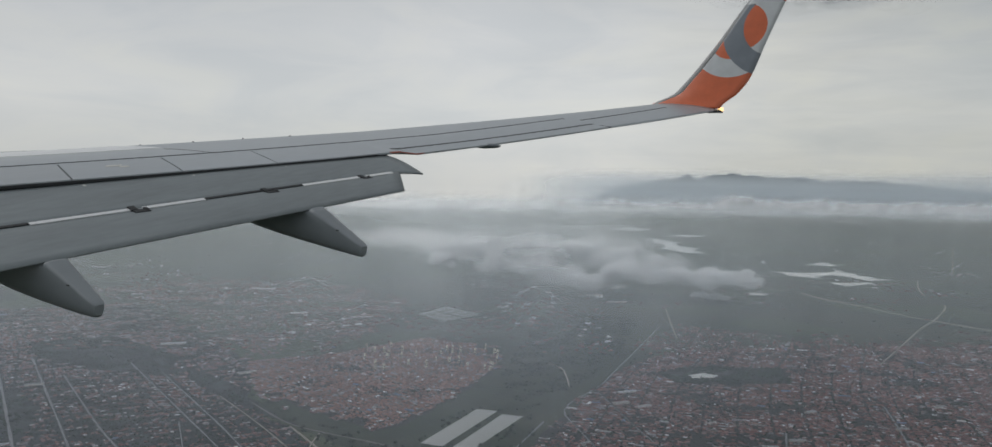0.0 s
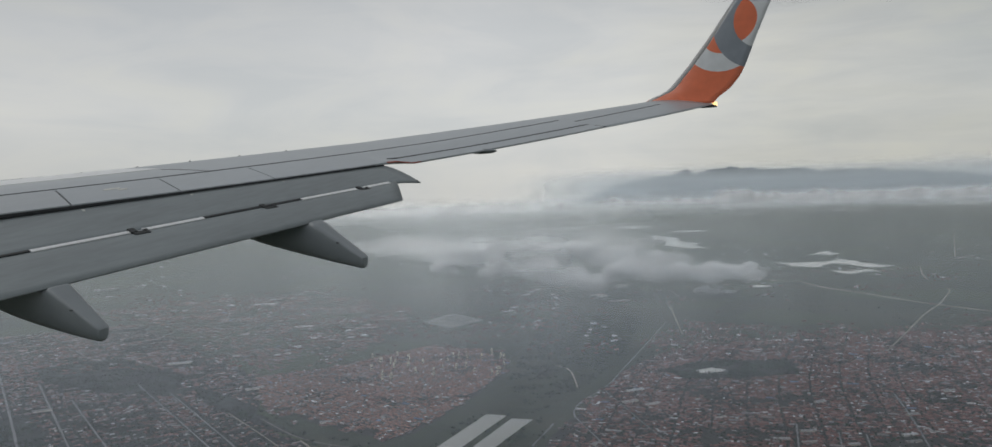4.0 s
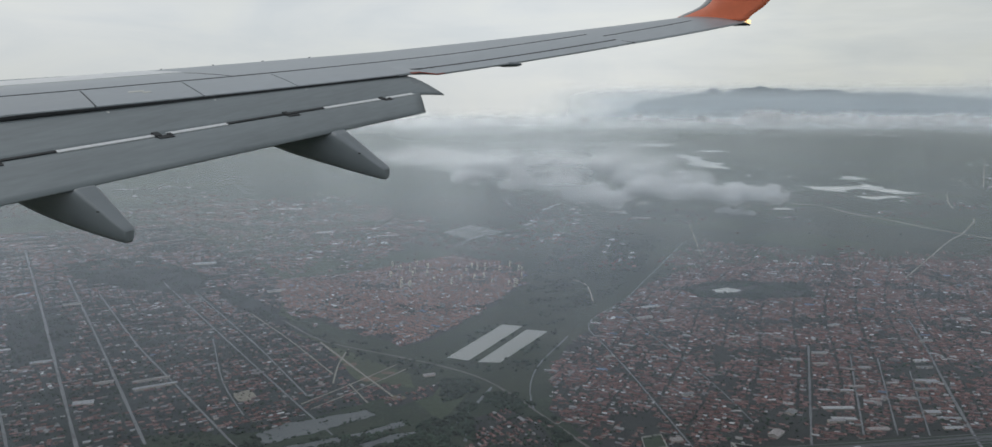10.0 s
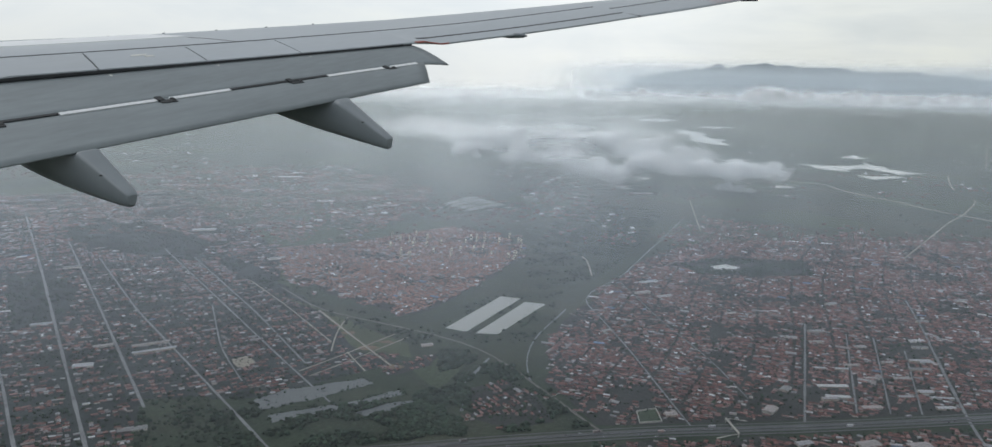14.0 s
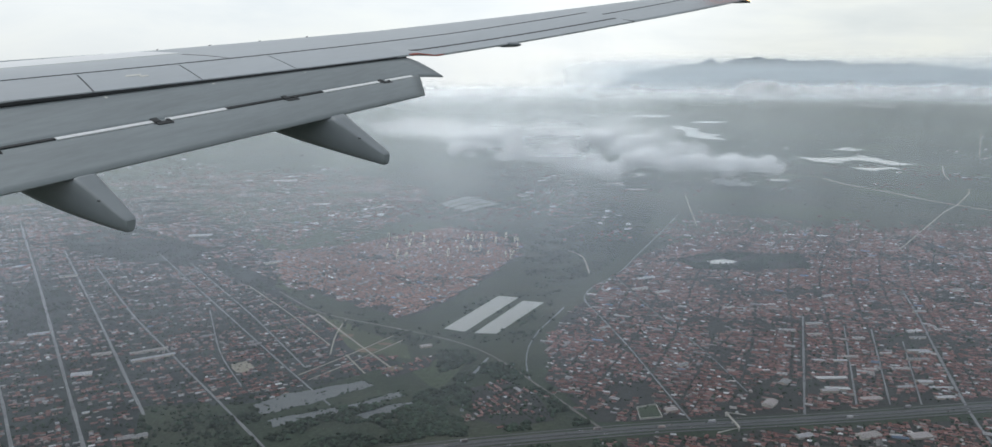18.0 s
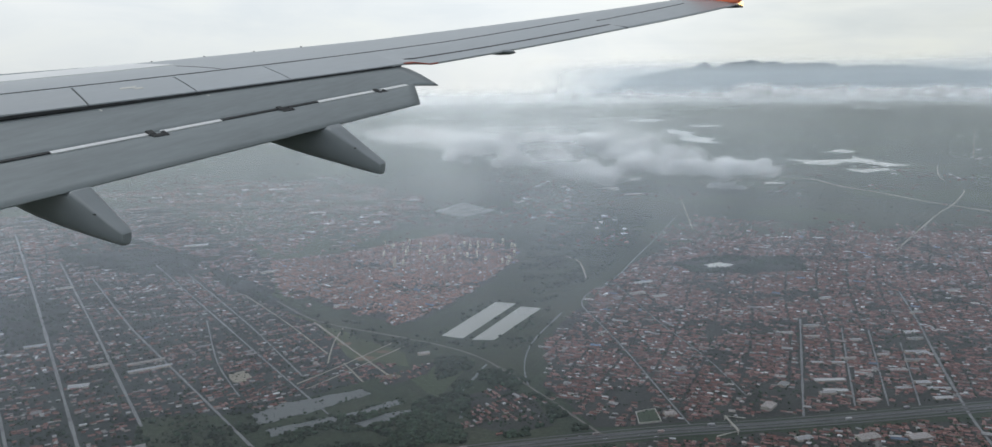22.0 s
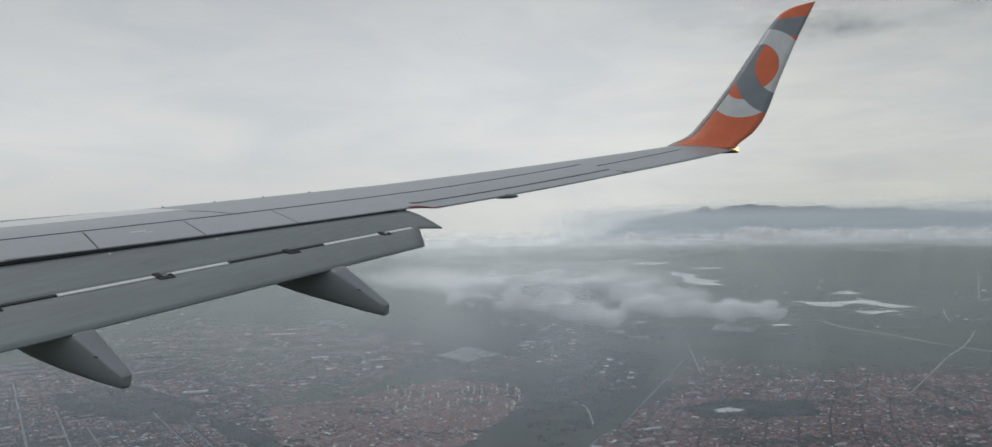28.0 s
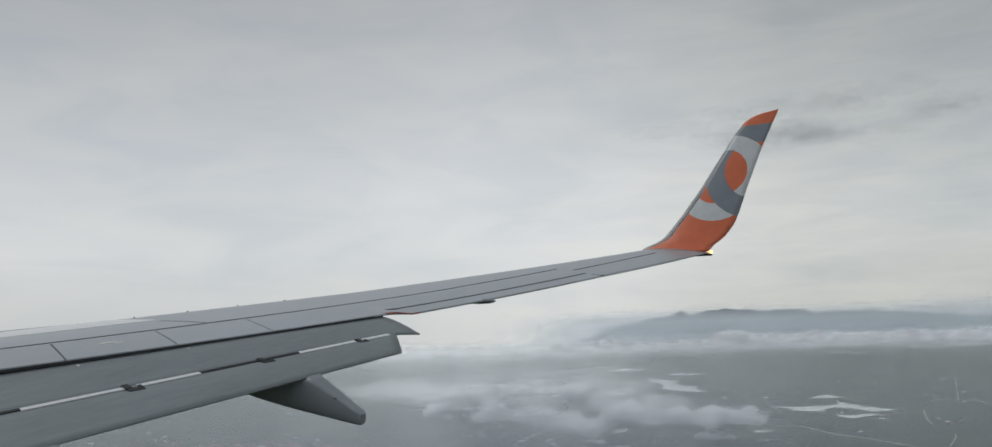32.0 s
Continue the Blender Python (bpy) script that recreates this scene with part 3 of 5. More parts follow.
PLAN['avenue_d'] = [(-304.6, 462.9), (-218.8, 343.2), (-185.2, 292.6), (-154.6, 249)]
PLAN['street_a'] = [(-266.7, 634.4), (-164.7, 476), (-102.2, 378.9), (-71.6, 332.7)]
PLAN['street_b'] = [(-229.6, 601.4), (-142, 462.9), (-93, 378.9)]
PLAN['street_c'] = [(-167.4, 535.9), (-126.8, 476), (-87.4, 411.8)]
PLAN['street_d'] = [(-172.3, 476), (-140.4, 397.1), (-116.2, 354.4)]
PLAN['field_a'] = [(-93.7, 368.7), (-77.2, 392.4), (-56.2, 427.6)]
PLAN['field_b'] = [(-87.7, 362.2), (-70.1, 387.8), (-48.8, 422.2)]
PLAN['field_c'] = [(-106.4, 469.4), (-75, 417), (-51.7, 378.9)]
PLAN['field_d'] = [(-84.4, 397.1), (-88.9, 433.2), (-87.2, 456.7)]
PLAN['field_e'] = [(-76.4, 397.1), (-62.6, 370.4)]
PLAN['highway'] = [(-235.7, 237.4), (-128.9, 266), (-1, 297.6), (67.7, 310.9), (107.1, 314.5), (162.4, 322.7), (221.2, 332.7), (311.4, 343.2)]
PLAN['avenue_e'] = [(180.5, 253), (193.9, 313.3), (222.6, 397.1), (246.2, 462.9), (264.4, 519.6)]
PLAN['row_a'] = [(128.1, 322.7), (178.6, 462.9)]
PLAN['row_b'] = [(154, 332.7), (195, 444.6)]
PLAN['row_c'] = [(168.4, 332.7), (207.7, 438.8)]
PLAN['row_d'] = [(181.9, 332.7), (214.7, 417)]
PLAN['town_road'] = [(79.2, 316.4), (73.7, 362.2), (68.2, 411.8), (56.6, 486.9), (51.3, 504.2), (64.2, 535.9), (85, 562.2), (104.9, 616.3), (132.1, 684.2), (188.3, 829.4)]
PLAN['town_road_b'] = [(83.6, 553.1), (94.6, 462.9), (107.5, 397.1), (111.6, 346.8)]
PLAN['town_road_c'] = [(53.9, 646.2), (67.9, 634.4), (65.6, 567.7)]
PLAN['far_road'] = [(323.3, 646.2), (371.7, 712), (457, 829), (493, 870), (556, 959), (575, 991), (575, 997)]
PLAN['far_highway'] = [(364, 1290), (396, 1188), (413, 1121), (439, 1132), (442, 1043), (466, 975), (481, 901), (510, 833), (563, 706)]
PLAN['far_street'] = [(222, 964), (185.1, 748.4)]
PLAN['far_street_b'] = [(682, 1254), (639, 1172), (611, 1114), (599, 1081)]
PLAN['railway'] = [(-141.9, 519.6), (-106.4, 469.4), (-58.1, 442.3), (-28.6, 424.4), (-7.9, 406.8), (16.4, 360.6), (31.2, 329.3), (42, 308.5)]
PLAN['creek'] = [(-4.4, 392.4), (-8.3, 380.6), (-10.7, 368.7), (-18, 357.5), (-16, 345.4), (-13.5, 338.2), (-14.9, 326)]
PLAN['creek_b'] = [(40.8, 482.7), (31.4, 456.7), (22.4, 436.5), (15.9, 411.8), (13, 383.3), (15.3, 362.2)]
PLAN['pond_a'] = [(-29.6, 440), (0.8, 508.7), (13.6, 504.2), (-17.7, 434.3)]
PLAN['pond_b'] = [(-12.5, 432), (16.2, 496.9), (29, 492.6), (-0.3, 430.9)]
PLAN['fish_a'] = [(-104.6, 332.7), (-93.8, 345.4), (-61.2, 361.4), (-56.5, 355.1), (-77.9, 336.8), (-98.4, 322.1)]
PLAN['fish_b'] = [(-94.4, 317), (-68.5, 330.6), (-67.4, 325.3), (-89.6, 310.9)]
PLAN['fish_c'] = [(-64.7, 332), (-43.6, 348.3), (-40.7, 343.2), (-62.7, 328.6)]
PLAN['fish_d'] = [(-59, 322.7), (-47.2, 332.7), (-35.4, 336.8), (-38.7, 329.3), (-54.5, 318.9)]
PLAN['lake_town'] = [(157.1, 605.6), (172.3, 614.2), (181, 605.6), (171.9, 595.2), (160.2, 595.2)]
PLAN['lake_a'] = [(470, 2241), (453, 2112), (465, 2064), (452, 1954), (423, 1874), (434, 1818), (449, 1766), (489, 1749), (485, 1837), (517, 1894), (491, 1934), (491, 2041), (518, 2088), (498, 2162), (493, 2214)]
PLAN['lake_b'] = [(497, 1389), (509, 1357), (504, 1318), (522, 1299), (545, 1281), (549, 1308), (579, 1337), (596, 1318), (604, 1281), (606, 1254), (652, 1272), (633, 1290), (634, 1318), (621, 1328), (637, 1368), (617, 1378), (629, 1389), (627, 1433), (611, 1389), (576, 1368), (533, 1368)]
PLAN['lake_c'] = [(614, 1516), (636, 1529), (653, 1555), (671, 1568), (666, 1529), (678, 1516), (644, 1491), (632, 1504)]
PLAN['lake_d'] = [(536, 1237), (536, 1204), (539, 1180), (568, 1204), (596, 1212), (593, 1237), (575, 1228), (548, 1220)]
PLAN['lake_e'] = [(1476, 4349), (1715, 4736), (1952, 4453), (1727, 4154), (1537, 4154)]
PLAN['lake_f'] = [(435, 2700), (509, 2824), (588, 2741), (513, 2624)]
PLAN['lake_g'] = [(558, 2386), (611, 2449), (668, 2386), (598, 2326)]
PLAN['lake_h'] = [(271, 3523), (458, 3736), (419, 3523)]
PLAN['far_street_c'] = [(1210, 2064), (804, 1368)]
PLAN['lake_i'] = [(190, 1157), (204, 1150), (213, 1172), (206, 1135), (196, 1132)]
PLAN['lake_j'] = [(145, 1043), (159, 1055), (163, 1034), (152, 1031)]
PLAN['lake_k'] = [(364, 1094), (387, 1087), (385, 1074), (360, 1074)]
PLAN['plots'] = [(-64.6, 883.1), (-34, 944), (5.5, 883.1), (-32, 837.2)]
PLAN['sand'] = [(-130.6, 383.3), (-124.8, 387.8), (-117.5, 378.9), (-119.6, 370.4), (-124.6, 372)]
PLAN['yard'] = [(59.3, 329.3), (68, 332.7), (68.2, 319.5), (58.7, 317.6)]
PLAN['town_east'] = [(45.7, 473.3), (77.1, 553.1), (125, 646.2), (173, 697.8), (288, 712), (532, 742), (327.5, 362.2), (214.2, 335.4), (109, 320.8), (68.7, 315.7), (43, 316.4), (22.3, 362.2), (27.1, 417)]
PLAN['town_south'] = [(20.5, 289.4), (65.8, 301.5), (204.7, 319.5), (302.5, 332.7), (220.5, 214), (2.9, 214)]
PLAN['town_mid'] = [(-178, 639), (-118.1, 671), (-48.8, 742.1), (3.4, 717.8), (15.5, 634.4), (-6.1, 553.1), (-36.7, 489.7), (-53.2, 462.9), (-106.4, 507.2), (-150.6, 553.1)]
PLAN['town_small'] = [(-12.5, 350.6), (4.7, 363.8), (21.2, 343.2), (22.5, 319.5), (4.1, 310.3), (-10.2, 319.5)]
PLAN['town_small_b'] = [(-55.1, 370.4), (-44.8, 386), (-30.2, 399), (-31.8, 378.9), (-48.5, 365.4)]
PLAN['grid_west'] = [(-686, 810), (-390, 939), (-179.9, 646.2), (-146.2, 535.9), (-107.2, 473.3), (-71.6, 397.1), (-44.6, 383.3), (-71.9, 363.8), (-104.9, 335.4), (-123.1, 332.7), (-86.8, 285.3), (-80.4, 237.4), (-232.8, 214)]
PLAN['far_west'] = [(-516, 1049), (-334, 1188), (-159, 1114), (-80, 991), (-89.1, 792.2), (-120.3, 684.2), (-183.2, 658.4), (-400, 964)]
PLAN['town_far'] = [(145.7, 726.8), (204.4, 829.4), (306, 758.1), (424.6, 758.1), (579, 810), (521.5, 726.8), (285.8, 706.3), (169.7, 684.2)]
PLAN['green_a'] = [(-145.9, 504.2), (-97.6, 462.9), (-47.7, 411.8), (-42.4, 392.4), (-72.3, 400.9), (-107.2, 473.3)]
PLAN['woods'] = [(-31.5, 417), (-1.3, 397.1), (19.4, 362.2), (39.3, 307.3), (18.3, 292.6), (-44.3, 292.6), (-39, 332.7), (-27.6, 362.2)]
PLAN['woods_b'] = [(138, 612), (167.8, 634.4), (241, 629.8), (227.7, 581.1), (180.1, 575.3), (140.5, 581.1)]
PLAN['woods_c'] = [(-34.7, 462.9), (-24.3, 476), (0.4, 519.6), (34.7, 507.2), (35.5, 462.9), (18.8, 417), (-7.9, 411.8), (-28.8, 427.6)]
PLAN['woods_d'] = [(16.8, 591.1), (89, 991), (169.5, 849.3), (111.8, 658.4), (63.9, 553.1), (30.5, 504.2)]
PLAN['corridor'] = [(-222.8, 623), (-155, 553.1), (-101.6, 482.7), (-59.4, 453), (-28.9, 429.8), (-44, 408.8), (-86.2, 441.1), (-137.1, 501.3), (-194.9, 567.7)]
PLAN['copse'] = [(-384.3, 706.3), (-327.6, 742.1), (-233.3, 653.4), (-225.9, 591.1), (-279.9, 607.7), (-342.6, 646.2)]
PLAN['copse_b'] = [(-314.3, 504.2), (-317.1, 553.1), (-266.2, 504.2), (-243.9, 438.8), (-259.2, 417)]
PLAN['meadow'] = [(-151.5, 332.7), (-124.3, 336.1), (-91.1, 287.9), (-137.4, 285.3)]


def sheet(name, outline, material, z, label, category, kind="structure"):
    n = len(outline)
    area = sum(outline[i][0] * outline[(i + 1) % n][1] - outline[(i + 1) % n][0] * outline[i][1] for i in range(n))
    pts = outline if area > 0 else outline[::-1]
    v = [(x, y, z) for x, y in pts] + [(x, y, z - 0.3) for x, y in pts]
    f = [tuple(range(n))] + [(i, n + i, n + (i + 1) % n, (i + 1) % n) for i in range(n)]
    return tagged(new(name, mesh(name, v, f, material)), label, category, kind=kind)


def wavy(outline, amount, step, seed):
    """The outline with uneven, natural edges."""
    out, n = [], len(outline)
    for i in range(n):
        a, b = Vector(outline[i]), Vector(outline[(i + 1) % n])
        k = max(1, int((b - a).length / step))
        side = Vector((-(b - a).y, (b - a).x)).normalized()
        for j in range(k):
            q = a.lerp(b, j / k)
            w = noise.noise(Vector((q.x / step * 0.6 + seed, q.y / step * 0.6, seed * 3.1)))
            q = q + side * w * amount
            out.append((q.x, q.y))
    return out


def ribbon(name, line, width, material, z, label, category, wander=0.0, group=""):
    pts = []
    for a, b in zip(line, line[1:]):
        k = max(2, int(math.dist(a, b) / 12))
        pts += [(a[0] + (b[0] - a[0]) * i / k, a[1] + (b[1] - a[1]) * i / k) for i in range(k)]
    pts.append(line[-1])
    for _ in range(3):
        pts = [pts[0]] + [((p[0] + 2 * q[0] + r[0]) / 4, (p[1] + 2 * q[1] + r[1]) / 4) for p, q, r in zip(pts, pts[1:], pts[2:])] + [pts[-1]]
    v = []
    for i, p in enumerate(pts):
        a, b = pts[max(0, i - 1)], pts[min(len(pts) - 1, i + 1)]
        d = Vector((b[0] - a[0], b[1] - a[1])).normalized()
        w = width / 2 * (1 + wander * noise.noise(Vector((p[0] * 0.15, p[1] * 0.15, 2.0))))
        v += [(p[0] - d.y * w, p[1] + d.x * w, z), (p[0] + d.y * w, p[1] - d.x * w, z), (p[0] + d.y * w, p[1] - d.x * w, z - 0.2), (p[0] - d.y * w, p[1] + d.x * w, z - 0.2)]
    f = []
    for i in range(len(pts) - 1):
        f += [(i * 4 + j, i * 4 + (j + 1) % 4, i * 4 + 4 + (j + 1) % 4, i * 4 + 4 + j)[::-1] for j in (0, 1, 3)]
    return tagged(new(name, mesh(name, v, f, material)), label, category, group, "structure")


def within(poly, x, y):
    inside = np.zeros(len(x), bool)
    n = len(poly)
    for i in range(n):
        (x0, y0), (x1, y1) = poly[i], poly[(i + 1) % n]
        if y0 == y1:
            continue
        cross = ((y0 > y) != (y1 > y)) & (x < (x1 - x0) * (y - y0) / (y1 - y0) + x0)
        inside ^= cross
    return inside


def away(line, x, y):
    """Distance of points from a line of several pieces."""
    best = np.full(len(x), 1e9)
    for (x0, y0), (x1, y1) in zip(line, line[1:]):
        dx, dy = x1 - x0, y1 - y0
        t = np.clip(((x - x0) * dx + (y - y0) * dy) / (dx * dx + dy * dy), 0, 1)
        best = np.minimum(best, np.hypot(x - x0 - t * dx, y - y0 - t * dy))
    return best


for name in ("town_east", "town_south", "town_mid", "town_small", "town_small_b", "grid_west"):
    sheet("town_ground", wavy(PLAN[name], 8, 14, len(name)), M["scrub"] if name == "grid_west" else M["soil"], 0.03, "dusty brown ground between the houses", "ground")
sheet("dry_field", wavy(PLAN["green_a"], 3, 10, 3), M["dry"], 0.045, "dry grassy field crossed by tracks", "field")
for cx, cy, rx_, ry_ in ((-67, 404, 5.5, 4.0), (-51, 377, 6.0, 3.5), (-59, 414, 4.0, 2.6), (-82, 428, 4.5, 2.5)):
    sheet("soil_patch", wavy([(cx + rx_ * math.cos(a), cy + ry_ * math.sin(a)) for a in np.linspace(0, 2 * math.pi, 9)[:-1]], 1.4, 2.0, cx), M["bare_soil"], 0.056, "bare orange-brown soil in the dry field", "soil")
sheet("meadow", wavy(PLAN["meadow"], 3, 10, 5), M["land"], 0.05, "dark green meadow beside the houses", "field")
sheet("sand_patch", wavy(PLAN["sand"], 2, 5, 6), M["dirt"], 0.06, "bare patch of pale sand", "sand")

ROADS = [("avenue_a", 1.6, "road"), ("avenue_b", 1.4, "road"), ("avenue_c", 1.1, "road"), ("avenue_d", 1.5, "road"), ("street_a", 0.9, "road"), ("street_b", 0.9, "road"), ("street_c", 0.9, "dirt"), ("street_d", 0.8, "road"),
         ("field_a", 0.8, "dirt"), ("field_b", 0.8, "dirt"), ("field_c", 1.3, "dirt"), ("field_d", 0.8, "dirt"), ("field_e", 0.8, "dirt"), ("avenue_e", 1.3, "road"), ("row_a", 1.1, "road"), ("row_b", 0.8, "road"), ("row_c", 0.8, "road"), ("row_d", 0.8, "road"),
         ("town_road", 0.9, "road"), ("town_road_b", 0.6, "road"), ("town_road_c", 1.2, "dirt"), ("far_road", 1.5, "dirt"), ("far_highway", 4.2, "dirt"), ("far_street", 1.0, "dirt"), ("far_street_b", 1.8, "dirt"), ("far_street_c", 1.8, "dirt"), ("railway", 1.4, "rail")]
for i, (name, width, what) in enumerate(ROADS):
    label = {"road": "pale worn street between rows of houses", "dirt": "pale dirt track across open ground", "rail": "dark railway line through green ground"}[what]
    ribbon("road" if what != "rail" else "railway", PLAN[name], width, M[what], 0.09 + 0.004 * (i % 9), label, "road" if what != "rail" else "railway", 0.6)


def shifted(line, d):
    out = []
    for i, p in enumerate(line):
        a, b = Vector(line[max(0, i - 1)]), Vector(line[min(len(line) - 1, i + 1)])
        t = (b - a).normalized()
        out.append((p[0] - t.y * d, p[1] + t.x * d))
    return out


ribbon("highway_verge", PLAN["highway"], 12.0, M["land"], 0.07, "grassy verge along the highway", "verge", 0.3)
for d, w in ((-1.7, 2.0), (1.7, 2.0), (-4.6, 1.0), (4.6, 1.0)):
    ribbon("highway", shifted(PLAN["highway"], d), w, M["asphalt"], 0.14, "grey dual-carriageway highway with side roads", "highway")
ribbon("median_barrier", PLAN["highway"], 0.3, M["road"], 0.35, "pale concrete strip between the carriageways", "barrier")
for name, z in (("creek", 1.6), ("creek_b", 0.8)):
    ribbon("creek", PLAN[name], z, M["fish"], 0.10, "narrow grey creek through the trees", "creek", 0.8)
sheet("pond_bank", wavy([(-38, 436), (-4, 516), (36, 498), (4, 424)], 1.5, 8, 1), M["land"], 0.05, "grassy bank round the twin ponds", "bank")
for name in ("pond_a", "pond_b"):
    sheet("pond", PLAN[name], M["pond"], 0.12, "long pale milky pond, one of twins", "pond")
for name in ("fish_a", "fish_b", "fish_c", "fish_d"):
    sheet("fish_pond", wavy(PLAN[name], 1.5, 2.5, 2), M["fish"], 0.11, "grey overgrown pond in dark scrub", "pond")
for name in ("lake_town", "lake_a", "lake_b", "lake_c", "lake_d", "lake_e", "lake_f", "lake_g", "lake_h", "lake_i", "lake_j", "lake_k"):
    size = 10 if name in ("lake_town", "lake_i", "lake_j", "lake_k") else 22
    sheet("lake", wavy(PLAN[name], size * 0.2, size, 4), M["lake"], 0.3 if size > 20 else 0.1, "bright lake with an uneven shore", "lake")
a, b, c_, d_ = [Vector(p) for p in PLAN["plots"]]
for i in range(4):
    for j in range(2):
        q = [a.lerp(b, (j + s) / 2).lerp(d_.lerp(c_, (j + s) / 2), (i + t) / 4) for s, t in ((0.04, 0.05), (0.96, 0.05), (0.96, 0.93), (0.04, 0.93))]
        sheet("flooded_plot", [(p.x, p.y) for p in q], M["flooded"], 0.15, "pale flooded farm plot", "pond", "")


# ---- houses and trees ----
def many(name, places, material_sets, template_v, template_f, label, category):
    """places: rows of x, y, turn, length, width, height. One joined mesh."""
    n, k = len(places), len(template_v)
    P = np.asarray(places, float)
    V = np.repeat(np.asarray(template_v, float)[None], n, 0)
    x, y, z = V[:, :, 0] * P[:, 3:4], V[:, :, 1] * P[:, 4:5], V[:, :, 2] * P[:, 5:6]
    c, s = np.cos(P[:, 2:3]), np.sin(P[:, 2:3])
    out = np.stack([P[:, 0:1] + x * c - y * s, P[:, 1:2] + x * s + y * c, z], 2).reshape(-1, 3)
    faces = [tuple(i * k + a for a in face) for i in range(n) for face in template_f]
    me = mesh(name, out.tolist(), faces, material_sets)
    return tagged(new(name, me), label, category, kind="stuff")


WALL_V = [(-.5, -.5, 0), (.5, -.5, 0), (.5, .5, 0), (-.5, .5, 0), (-.5, -.5, .62), (.5, -.5, .62), (.5, .5, .62), (-.5, .5, .62), (-.5, 0, .93), (.5, 0, .93)]
WALL_F = [(0, 1, 5, 4), (1, 2, 6, 9, 5), (2, 3, 7, 6), (3, 0, 4, 8, 7)]
ROOF_V = [(-.54, -.56, .58), (.54, -.56, .58), (.54, 0, 1), (-.54, 0, 1), (.54, .56, .58), (-.54, .56, .58)]
ROOF_F = [(0, 1, 2, 3), (3, 2, 4, 5)]
ROOF_SOLID_V = ROOF_V + [(x, y, z - 0.07) for x, y, z in ROOF_V]
ROOF_SOLID_F = [(0, 1, 2, 3), (3, 2, 4, 5), (9, 8, 7, 6), (11, 10, 8, 9), (0, 6, 7, 1), (4, 10, 11, 5), (1, 7, 8, 2), (2, 8, 10, 4), (3, 9, 6, 0), (5, 11, 9, 3)]
rng = np.random.default_rng(7)
LINES = [(PLAN[n], w) for n, w, _ in ROADS] + [(PLAN["highway"], 14.0), (PLAN["creek"], 5.0)]
WET = [PLAN[n] for n in ("pond_a", "pond_b", "fish_a", "fish_b", "fish_c", "fish_d", "lake_town", "woods_b", "woods_c", "green_a", "meadow", "sand", "yard", "corridor", "copse", "copse_b")]


def bands(x, y, angle):
    """Uneven strips of plots that run in one direction."""
    a, b = x * math.cos(angle) + y * math.sin(angle), -x * math.sin(angle) + y * math.cos(angle)
    return np.array([noise.noise(Vector((p * 0.035, q * 0.16, 1.0))) + 0.5 * noise.noise(Vector((p * 0.02, q * 0.02, 6.0))) for p, q in zip(a, b)])


def district(poly, turn, cell_u, cell_v, fill, block=9, strips=None, clump=0.3):
    """Houses back to back along streets, inside a piece of the plan."""
    P = np.array(poly)
    cx, cy = P.mean(0)
    reach = np.abs(P - (cx, cy)).sum(1).max() * 1.1
    nu, nv = int(2 * reach / cell_u), int(2 * reach / cell_v)
    iu, iv = np.meshgrid(np.arange(nu), np.arange(nv), indexing="ij")
    u = (iu - nu / 2) * cell_u + (iu // 2) * 1.0 + rng.normal(0, 0.25, iu.shape)
    v = (iv - nv / 2) * cell_v + (iv // block) * 1.5 + rng.normal(0, 0.3, iv.shape)
    u, v = u.ravel() - nu / 4, v.ravel() - (nv / block) * 0.75
    bend = 6 * np.sin(u / 70) + 5 * np.sin(v / 55)
    x, y = cx + u * math.cos(turn) - (v + bend) * math.sin(turn), cy + u * math.sin(turn) + (v + bend) * math.cos(turn)
    patch = np.array([noise.noise(Vector((a * 0.03, b * 0.03, 1.0))) for a, b in zip(x, y)]) if strips is None else bands(x, y, strips)
    ragged = np.array([noise.noise(Vector((a * 0.08, b * 0.08, 9.0))) for a, b in zip(x, y)]) * 16
    tuft = np.array([noise.noise(Vector((a * 0.13, b * 0.13, 3.0))) for a, b in zip(x, y)])
    keep = within(poly, x + ragged, y + ragged) & (rng.random(len(x)) < fill + 1.1 * patch + clump * tuft - 0.35 * np.clip((352 - y) / 30, 0, 1) * (y > 318) * (x > 20))
    x, y = x[keep], y[keep]
    ok = np.ones(len(x), bool)
    for line, w in LINES:
        ok &= away(line, x, y) > w / 2 + 1.0
    for p in WET:
        ok &= ~within(p, x, y)
    x, y = x[ok], y[ok]
    n = len(x)
    a = np.full(n, turn if strips is None else strips + math.pi / 2) + np.where(rng.random(n) < 0.78, math.pi / 2, 0) + rng.normal(0, 0.09, n)
    return np.stack([x, y, a, rng.uniform(1.3, 2.9, n), rng.uniform(1.0, 1.7, n), rng.uniform(0.6, 1.0, n)], 1)


ROWS = 0.48
houses = np.concatenate([
    district(PLAN["town_east"], 1.18, 2.0, 1.9, 0.74, clump=0.8), district(PLAN["town_south"], 1.2, 2.1, 2.1, 0.74, clump=0.8), district(PLAN["town_mid"], 0.85, 1.75, 1.75, 0.95),
    district(PLAN["town_small"], 0.5, 2.7, 2.7, 0.7), district(PLAN["town_small_b"], 0.5, 2.7, 2.7, 0.7), district(PLAN["grid_west"], 2.13, 2.3, 2.3, 0.46, strips=ROWS, clump=0.5),
    district(PLAN["far_west"], 0.9, 3.4, 3.6, 0.5, clump=0.5), district(PLAN["town_far"], 1.1, 3.4, 3.6, 0.6)])
grow = np.clip((houses[:, 1] - 620) / 400, 0, 1)
houses[:, 3:6] *= (1 + 0.35 * grow)[:, None]
houses[:, 5] *= 1 - 0.4 * grow
